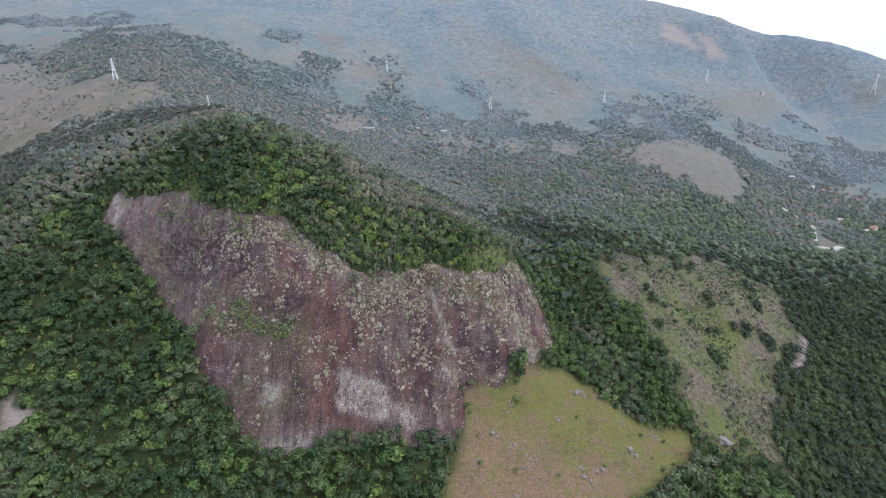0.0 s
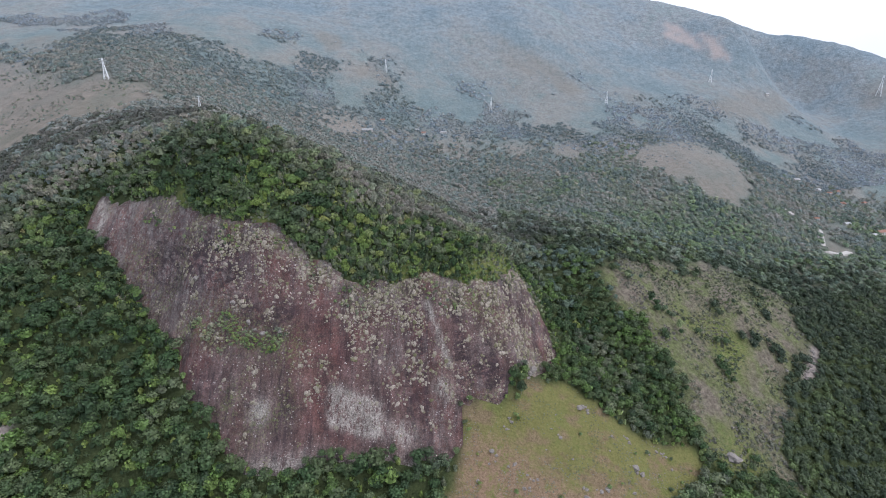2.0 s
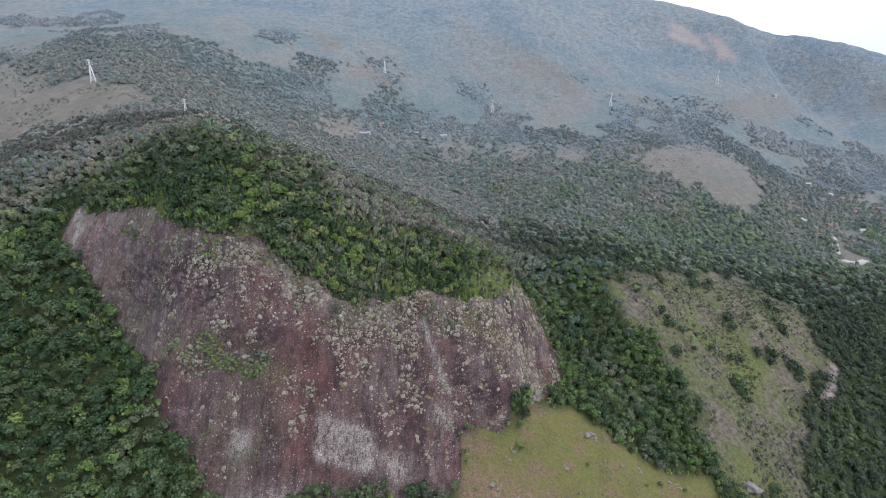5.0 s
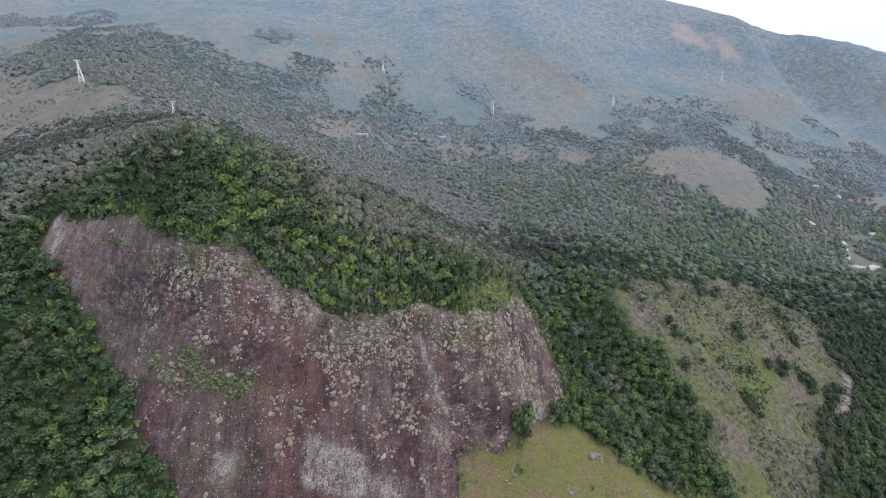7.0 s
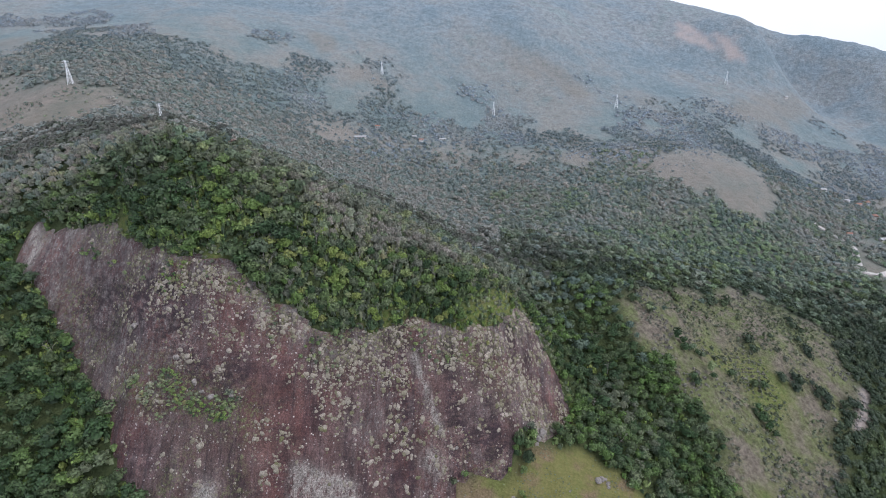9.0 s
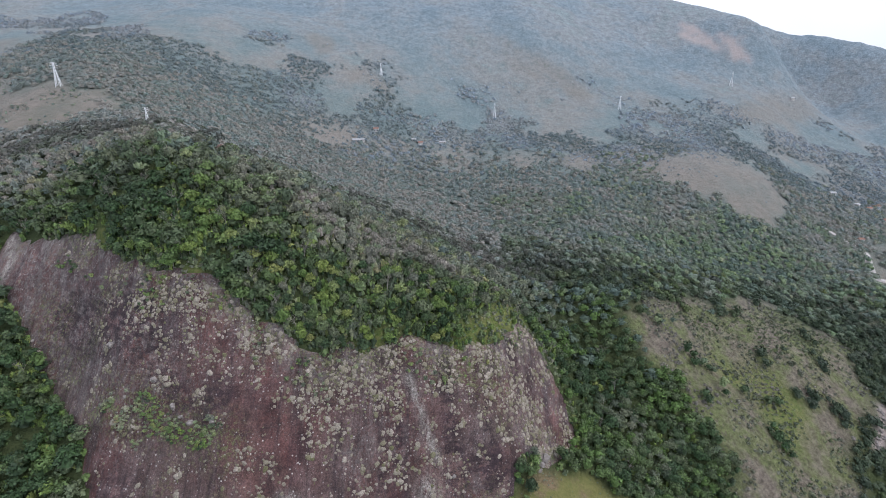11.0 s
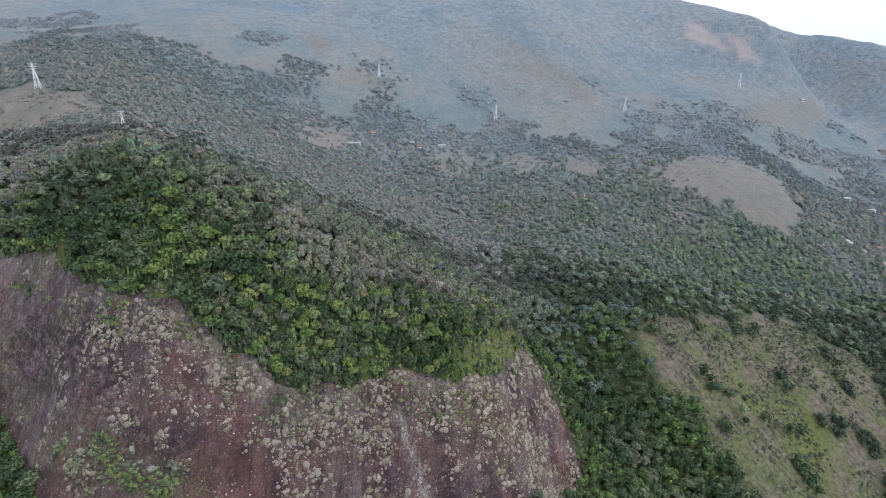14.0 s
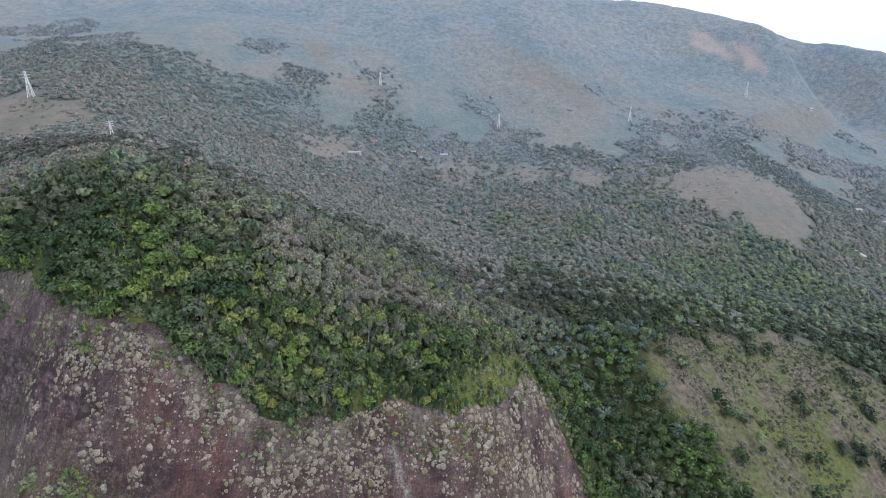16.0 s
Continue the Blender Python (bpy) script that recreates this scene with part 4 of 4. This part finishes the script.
# ---- cushions of bromeliads on the granite ----
def cushion_mesh(seed):
    """A low lumpy rosette mat about 2 m across."""
    r = np.random.default_rng(seed)
    v, f = [], []
    n = 8
    edge = [0.55 + 0.6 * r.random() for _ in range(n)]
    for z, rad in ((-0.8, 1.0), (0.1, 0.92), (0.18, 0.5)):
        for k in range(n):
            a = k * 2 * math.pi / n + 0.2 * r.random()
            q = rad * edge[k]
            v.append((q * math.cos(a), q * math.sin(a), z * (0.5 + r.random())))
    v.append((0, 0, 0.17))
    for i in range(2):
        for k in range(n):
            a, b = i * n + k, i * n + (k + 1) % n
            f += [(a, b, b + n), (a, b + n, a + n)]
    f += [(2 * n + k, 2 * n + (k + 1) % n, 3 * n) for k in range(n)]
    return np.array(v), np.array(f)


CUSHIONS = [cushion_mesh(300 + k) for k in range(9)]
x, y = scatter(-345, 112, 288, 490, 2.9)
rim = line_distance(BROW, x, y)
LEDGE = [(-215, 373), (-195, 371), (-175, 364), (-155, 357), (-135, 351), (-115, 346)]
clump = np.clip((rough(x, y, 16, 91, 3) - 0.47) * 7, 0, 1)
chance = 0.04 + 0.75 * np.exp(-((rim - 6) / 13) ** 2) * (0.5 + clump) * (x > -230)
chance += 0.6 * clump * np.clip((rough(x, y, 60, 97) - 0.38) * 5, 0, 1) * np.clip((y - 330 - 0.1 * x) / 30, 0, 1)
chance += 0.7 * np.clip((x - 5) / 40, 0, 1) * np.clip((height(x, y) - 40) / 30, 0, 1) * (0.35 + clump)
chance *= np.where(x < -190, 0.45, 1.0) * np.where(line_distance(LEDGE, x, y) < 7, 0.2, 1.0)
m = inside(ROCK, x, y) & (rng.random(len(x)) < chance)
x, y = x[m], y[m]
# each seed is a patch of two to six overlapping rosettes
many = np.clip(rng.geometric(0.22, len(x)), 1, 16)
spread_out = 0.62 * np.sqrt(np.repeat(many, many))
x, y = np.repeat(x, many) + rng.normal(0, 1, many.sum()) * spread_out, np.repeat(y, many) + rng.normal(0, 1, many.sum()) * spread_out
m = inside(ROCK, x, y)
x, y = x[m], y[m]
size = np.clip(rng.lognormal(-0.2, 0.45, len(x)), 0.35, 2.2)
z = rock_top(x, y) + 0.25
nx, ny = -(height(x + 2, y) - height(x - 2, y)) / 4, -(height(x, y + 2) - height(x, y - 2)) / 4


def on_slope(k, turn):
    """The pose of a cushion that lies on the slope."""
    up = Vector((nx[k], ny[k], 1)).normalized()
    return Matrix.Translation((x[k], y[k], z[k])) @ up.to_track_quat("Z", "Y").to_matrix().to_4x4() @ Matrix.Rotation(turn, 4, "Z")


order = np.argsort(-size)
single, rest = order[:300], order[300:]
meshes = [array_mesh("bromeliad_cushion", v, f, MAT_LEAVES, smooth=True) for v, f in CUSHIONS]
for n, k in enumerate(single):
    ob = tagged(new("bromeliad_cushion", meshes[n % 9]), "rounded grey green bromeliad cushion on the bare granite", "plant", "bromeliad cushions")
    ob.matrix_world = on_slope(k, n * 1.3) @ Matrix.Diagonal((float(size[k]) * 1.15, float(size[k]) * 0.9, float(size[k]), 1))
V, F, base = [], [], 0
for n, k in enumerate(rest):
    v, f = CUSHIONS[n % 9]
    m4 = np.array(on_slope(k, n * 1.3))
    V.append((v * size[k]) @ m4[:3, :3].T + m4[:3, 3])
    F.append(f + base)
    base += len(v)
tagged(new("bromeliad_mats", array_mesh("bromeliad_mats", np.concatenate(V), np.concatenate(F), MAT_LEAVES, smooth=True)), "small grey green bromeliad mats dotting the granite", "plants", kind="stuff")


# ---- boulders ----
def boulder(x, y, r, label, seed, squash=0.7, sink=0.3, ground=height):
    bm = bmesh.new()
    bmesh.ops.create_icosphere(bm, subdivisions=2, radius=1)
    for v in bm.verts:
        p = v.co * 1.3 + Vector((seed * 3.1, seed, 0))
        v.co *= 0.85 + 0.5 * noise.noise(p) + 0.16 * noise.noise(p * 3.1)
        v.co = Vector((v.co.x * r * (1 + 0.3 * math.sin(seed)), v.co.y * r, v.co.z * r * squash))
    for f in bm.faces:
        f.smooth = False
    ob = part("boulder", bm, PALE_STONE, None)
    ob.location = (x, y, float(ground(x, y)) + r * squash * (0.5 - sink))
    ob.rotation_euler = (0, 0, seed * 2.1)
    return tagged(ob, label, "rock", "boulders")


MEADOW_STONE = "weathered grey boulder lying in the dry meadow grass"
for n, (bx, by, r) in enumerate([(275, 369, 6.5), (124, 367, 3.0), (127, 369, 2.2), (131, 364, 1.8), (60, 343, 2.2), (58, 345, 1.6), (167, 334, 3.2), (172, 331, 2.4), (42, 324, 2.4), (46, 322, 1.8),
        (117, 303, 3.0), (123, 301, 2.4), (136, 312, 2.4), (224, 318, 2.2), (58, 284, 1.6), (150, 352, 1.5), (95, 345, 1.0), (101, 340, 0.9), (88, 330, 1.0), (110, 327, 1.2), (70, 312, 1.3),
        (145, 340, 1.0), (185, 350, 1.3), (205, 345, 1.6), (80, 298, 1.4), (30, 305, 1.5), (160, 315, 1.6), (100, 356, 0.9)]):
    boulder(bx, by, r, MEADOW_STONE if n else "large pale boulder among bushes below the meadow", n + 1)
r = random.Random(7)
for n, (bx, by) in enumerate([(55, 339), (44, 319), (58, 317), (78, 309), (118, 310), (128, 310), (167, 333), (131, 367), (102, 342), (163, 355), (199, 355), (68, 303), (109, 299)]):
    for k in range(r.randint(2, 5)):
        boulder(bx + r.gauss(0, 2.6), by + r.gauss(0, 1.6), r.uniform(0.7, 2.0), "cracked grey rock of an outcrop in the meadow", 90 + 7 * n + k, 0.6, 0.35)
FACE_STONE = "pale rounded boulder resting on the granite slab"
for n, (bx, by, r) in enumerate([(-209, 394, 2.6), (-171, 373, 2.3), (-156, 363, 2.6), (-285, 418, 1.6), (-150, 359, 1.6), (-143, 356, 2.2), (-128, 354, 1.8), (19, 358, 1.6), (-190, 370, 1.5), (84, 386, 4.2), (80, 381, 3.0), (78, 377, 2.2)]):
    boulder(bx, by, r, FACE_STONE, n + 40, 0.8, 0.2, rock_top)
STREAM_STONE = "bleached boulder in the stream bed of the ravine"
for n in range(14):
    t = n / 13
    boulder(462 - 41 * t + 3 * math.sin(n * 5), 528 - 46 * t + 3 * math.cos(n * 3), 1.6 + 1.6 * abs(math.sin(n * 2.3)), STREAM_STONE, n + 60)


# ---- lone trees ----
def lone(name, x, y, radius, tall, label, tint, dry=0.0, seed=0, material=None):
    v, f = crown(7, 44, 0.17, seed=400 + seed, core=0.75)
    me = array_mesh("crown", v, f, material or LEAVES, {"tint": np.full(len(v), tint), "dry_haze": np.full(len(v), dry)})
    return tree(name, x, y, float(height(x, y)) - 0.3, radius, tall, TRUNKS[seed % 5], me, label, "")


lone("meadow_tree", 70, 362, 4.2, 9.5, "dense dark green tree standing at the foot of the rock", 0.1, 0.1, 1)
lone("meadow_tree", 66, 357, 2.6, 4.5, "dense dark green tree standing at the foot of the rock", 0.4, 0.2, 2)
lone("shrub_tree", 66, 345, 1.6, 2.2, "small bright green shrub tree in the meadow", 0.7, 0.0, 3)
lone("yellow_tree", 145, 401, 3.6, 4.5, "yellow green flowering tree in the ravine forest", 0.995, 0.0, 4)
lone("blossom_tree", -36, 528, 3.8, 4.0, "white blossoming tree among grey forest crowns", 0.5, 0.0, 5, BLOSSOM)
lone("yellow_tree", -310, 292, 4.4, 5.0, "yellow green crowned tree above the forest", 0.99, 0.0, 6)
lone("slope_tree", -240, 357, 4.2, 4.4, "spreading light green tree beside the granite face", 0.78, 0.0, 7)
lone("slope_tree", -247, 363, 3.4, 4.0, "spreading light green tree beside the granite face", 0.7, 0.0, 8)
for n, (bx, by) in enumerate([(30, 320), (31, 303), (138, 313), (189, 334), (211, 336), (183, 350), (224, 348), (207, 353), (64, 347), (22, 337), (20, 336), (24, 333), (150, 318), (120, 345), (197, 327), (170, 345), (215, 335), (60, 300), (95, 300)]):
    lone("meadow_shrub", bx, by, 1.3 + 0.5 * (n % 3), 1.4, "low green shrub in the meadow", 0.15 + 0.04 * n, 0.1, 10 + n)


def bare_tree(x, y, tall, seed):
    """A leafless pale tree: trunk and forking limbs."""
    r = random.Random(seed)
    bm = bmesh.new()

    def limb(a, way, length, rad, depth):
        b = a + way * length
        q = way.to_track_quat("Z", "Y")
        rings = [[bm.verts.new(p + q @ Vector((s * math.cos(k * 2.094), s * math.sin(k * 2.094), 0))) for k in range(3)] for p, s in ((a, rad), (b, rad * 0.6))]
        for k in range(3):
            bm.faces.new((rings[0][k], rings[0][(k + 1) % 3], rings[1][(k + 1) % 3], rings[1][k]))
        if depth:
            for _ in range(3):
                w = (way + Vector((r.gauss(0, 0.6), r.gauss(0, 0.6), 0.25 + r.gauss(0, 0.2)))).normalized()
                limb(a.lerp(b, 0.65 + 0.35 * r.random()), w, length * 0.62, rad * 0.55, depth - 1)

    limb(Vector((0, 0, -0.5)), Vector((0.05, 0.02, 1)).normalized(), tall * 0.55, 0.24, 4)
    base = tagged(new("bare_tree"), "leafless pale grey tree with forking limbs in the forest", "tree", "bare trees")
    base.location = (x, y, float(height(x, y)))
    part("trunk", bm, BARK, base, "bare trunk and forking limbs")
    return base


for n in range(70):
    for _ in range(40):
        bx, by = random.uniform(-330, 160), random.uniform(385, 520)
        if wooded(np.array([bx]), np.array([by]))[0]:
            break
    bare_tree(bx, by, random.uniform(11, 16), n)


# ---- pylons ----
def bar(bm, a, b, w):
    a, b = Vector(a), Vector(b)
    q = (b - a).to_track_quat("Z", "Y")
    rings = [[bm.verts.new(p + q @ Vector((w * sx, w * sy, 0))) for sx, sy in ((-1, -1), (1, -1), (1, 1), (-1, 1))] for p in (a, b)]
    for k in range(4):
        bm.faces.new((rings[0][k], rings[0][(k + 1) % 4], rings[1][(k + 1) % 4], rings[1][k]))
    bm.faces.new(rings[0][::-1])
    bm.faces.new(rings[1])


def pylon(tall):
    base = tagged(new("pylon"), "pale galvanised lattice power pylon on the hillside", "pylon", "power pylons")
    waist, foot, head = 0.68 * tall, 0.105 * tall, 0.028 * tall

    def half(z):
        return foot + (head - foot) * min(1, z / waist)

    for sx, sy in ((-1, -1), (1, -1), (1, 1), (-1, 1)):
        bm = bmesh.new()
        bar(bm, (sx * foot, sy * foot, -1.5), (sx * head, sy * head, waist), 0.22)
        bar(bm, (sx * head, sy * head, waist), (sx * head * 0.6, sy * head * 0.6, tall), 0.14)
        part("leg", bm, STEEL, base)
    levels = [0.0, 0.17, 0.33, 0.47, 0.58, 0.68, 0.77, 0.86, 0.95]
    for lo, hi in zip(levels, levels[1:]):
        bm = bmesh.new()
        a, b = half(lo * tall), half(hi * tall)
        for (px, py), (qx, qy) in zip(((-1, -1), (1, -1), (1, 1), (-1, 1)), ((1, -1), (1, 1), (-1, 1), (-1, -1))):
            bar(bm, (px * a, py * a, lo * tall), (qx * b, qy * b, hi * tall), 0.07)
            bar(bm, (qx * a, qy * a, lo * tall), (px * b, py * b, hi * tall), 0.07)
            bar(bm, (px * b, py * b, hi * tall), (qx * b, qy * b, hi * tall), 0.07)
        part("bracing", bm, STEEL, base)
    for z in (0.74, 0.84, 0.94):
        for side in (-1, 1):
            bm = bmesh.new()
            tip = (side * 0.16 * tall, 0, z * tall + 0.4)
            for sy in (-1, 1):
                bar(bm, (side * head, sy * head, z * tall), tip, 0.1)
                bar(bm, (side * head, sy * head, (z + 0.045) * tall), tip, 0.07)
            arm = part("cross_arm", bm, STEEL, base)
            bm = bmesh.new()
            bar(bm, (tip[0], 0, tip[2]), (tip[0], 0, tip[2] - 2.4), 0.12)
            part("insulator", bm, DARK_GLASS, arm, "dark hanging insulator string")
    return base


first = pylon(30)
PYLONS = [(-529, 824, 32, 20), (-145, 1330, 30, 75), (122, 1283, 33, 80), (431, 1343, 32, 85), (780, 1507, 36, 60), (1374, 1613, 60, 50), (-290, 620, 18, 30)]
for n, (px, py, tall, turn) in enumerate(PYLONS):
    m4 = pose(px, py, float(height(px, py)) - 0.3, 0, 0, turn)
    ob = first if n == 0 else copy_thing(first, m4)
    ob.matrix_world = m4 @ Matrix.Scale(tall / 30, 4)


# ---- road, houses ----
def ribbon(name, line, width, material, label):
    pts = [Vector((a, b, 0)) for a, b in line]
    dense = []
    for a, b in zip(pts, pts[1:]):
        dense += [a.lerp(b, k / 8) for k in range(8)]
    dense.append(pts[-1])
    bm = bmesh.new()
    rows = []
    for i, p in enumerate(dense):
        d = (dense[min(i + 1, len(dense) - 1)] - dense[max(i - 1, 0)]).normalized()
        s = Vector((-d.y, d.x, 0)) * width / 2
        z = float(height(p.x, p.y)) + 1.2
        rows.append([bm.verts.new((p.x + k * s.x, p.y + k * s.y, z - drop)) for k, drop in ((-1.3, 2.5), (-1, 0), (1, 0), (1.3, 2.5))])
    for a, b in zip(rows, rows[1:]):
        for k in range(3):
            bm.faces.new((a[k], a[k + 1], b[k + 1], b[k]))
    return tagged(part(name, bm, material), label, "road", kind="structure")


ribbon("road", ROAD, 9.0, CONCRETE, "pale concrete road bending through the valley")


def box(bm, x0, x1, y0, y1, z0, z1):
    vs = [bm.verts.new(p) for p in ((x0, y0, z0), (x1, y0, z0), (x1, y1, z0), (x0, y1, z0), (x0, y0, z1), (x1, y0, z1), (x1, y1, z1), (x0, y1, z1))]
    for q in ((0, 3, 2, 1), (4, 5, 6, 7), (0, 1, 5, 4), (1, 2, 6, 5), (2, 3, 7, 6), (3, 0, 4, 7)):
        bm.faces.new([vs[k] for k in q])


def house(x, y, w, d, h, turn, roof_material, label):
    base = tagged(new("house"), label, "house", "valley houses")
    base.matrix_world = pose(x, y, float(height(x, y)) + 0.6, 0, 0, turn)
    bm = bmesh.new()
    box(bm, -w / 2, w / 2, -d / 2, d / 2, -3, h)
    part("wall", bm, PLASTER, base)
    bm = bmesh.new()
    e, r = 0.8, 0.26 * d
    a = [bm.verts.new(p) for p in ((-w / 2 - e, -d / 2 - e, h - 0.15), (w / 2 + e, -d / 2 - e, h - 0.15), (w / 2 + e, d / 2 + e, h - 0.15), (-w / 2 - e, d / 2 + e, h - 0.15), (-w / 2 - e, 0, h + r), (w / 2 + e, 0, h + r))]
    for q in ((0, 1, 5, 4), (2, 3, 4, 5), (1, 2, 5), (3, 0, 4), (0, 3, 2, 1)):
        bm.faces.new([a[k] for k in q])
    part("roof", bm, roof_material, base)
    for k in (-0.3, 0.3):
        bm = bmesh.new()
        box(bm, k * w - 0.7, k * w + 0.7, -d / 2 - 0.06, -d / 2 + 0.1, 1.0, 2.2)
        part("window", bm, DARK_GLASS, base)
    bm = bmesh.new()
    box(bm, -0.5, 0.5, -d / 2 - 0.06, -d / 2 + 0.1, 0, 2.1)
    part("door", bm, BARK, base)
    return base


RED, PALE = "white plastered house with a clay tile roof in the valley", "long low house with a pale tin roof in the valley"
for hx, hy, w, d, h, turn, roof, label in [(824, 874, 20, 10, 5, 20, TILES, RED), (769, 890, 11, 8, 3.5, 10, TIN, PALE), (706, 888, 9, 7, 3, 0, TILES, RED), (-160, 1067, 22, 7, 3, 5, TIN, PALE), (-133, 1125, 9, 8, 5, 0, TILES, RED),
        (2, 1136, 14, 7, 3, 10, TIN, PALE), (-43, 1117, 9, 7, 3, 20, TILES, RED), (-57, 1124, 8, 7, 3, 5, TIN, PALE), (828, 1056, 13, 9, 4, 40, TIN, PALE), (849, 1051, 11, 8, 4, 10, TILES, RED),
        (886, 1076, 12, 9, 4, 20, TILES, RED), (842, 996, 13, 8, 4, 60, TILES, RED), (951, 1503, 10, 8, 4, 15, TIN, PALE), (800, 860, 10, 7, 3, 20, TIN, PALE), (800, 1090, 12, 8, 4, 0, TIN, PALE), (915, 1030, 11, 8, 4, 30, TILES, RED)]:
    house(hx, hy, w, d, h, turn, roof, label)
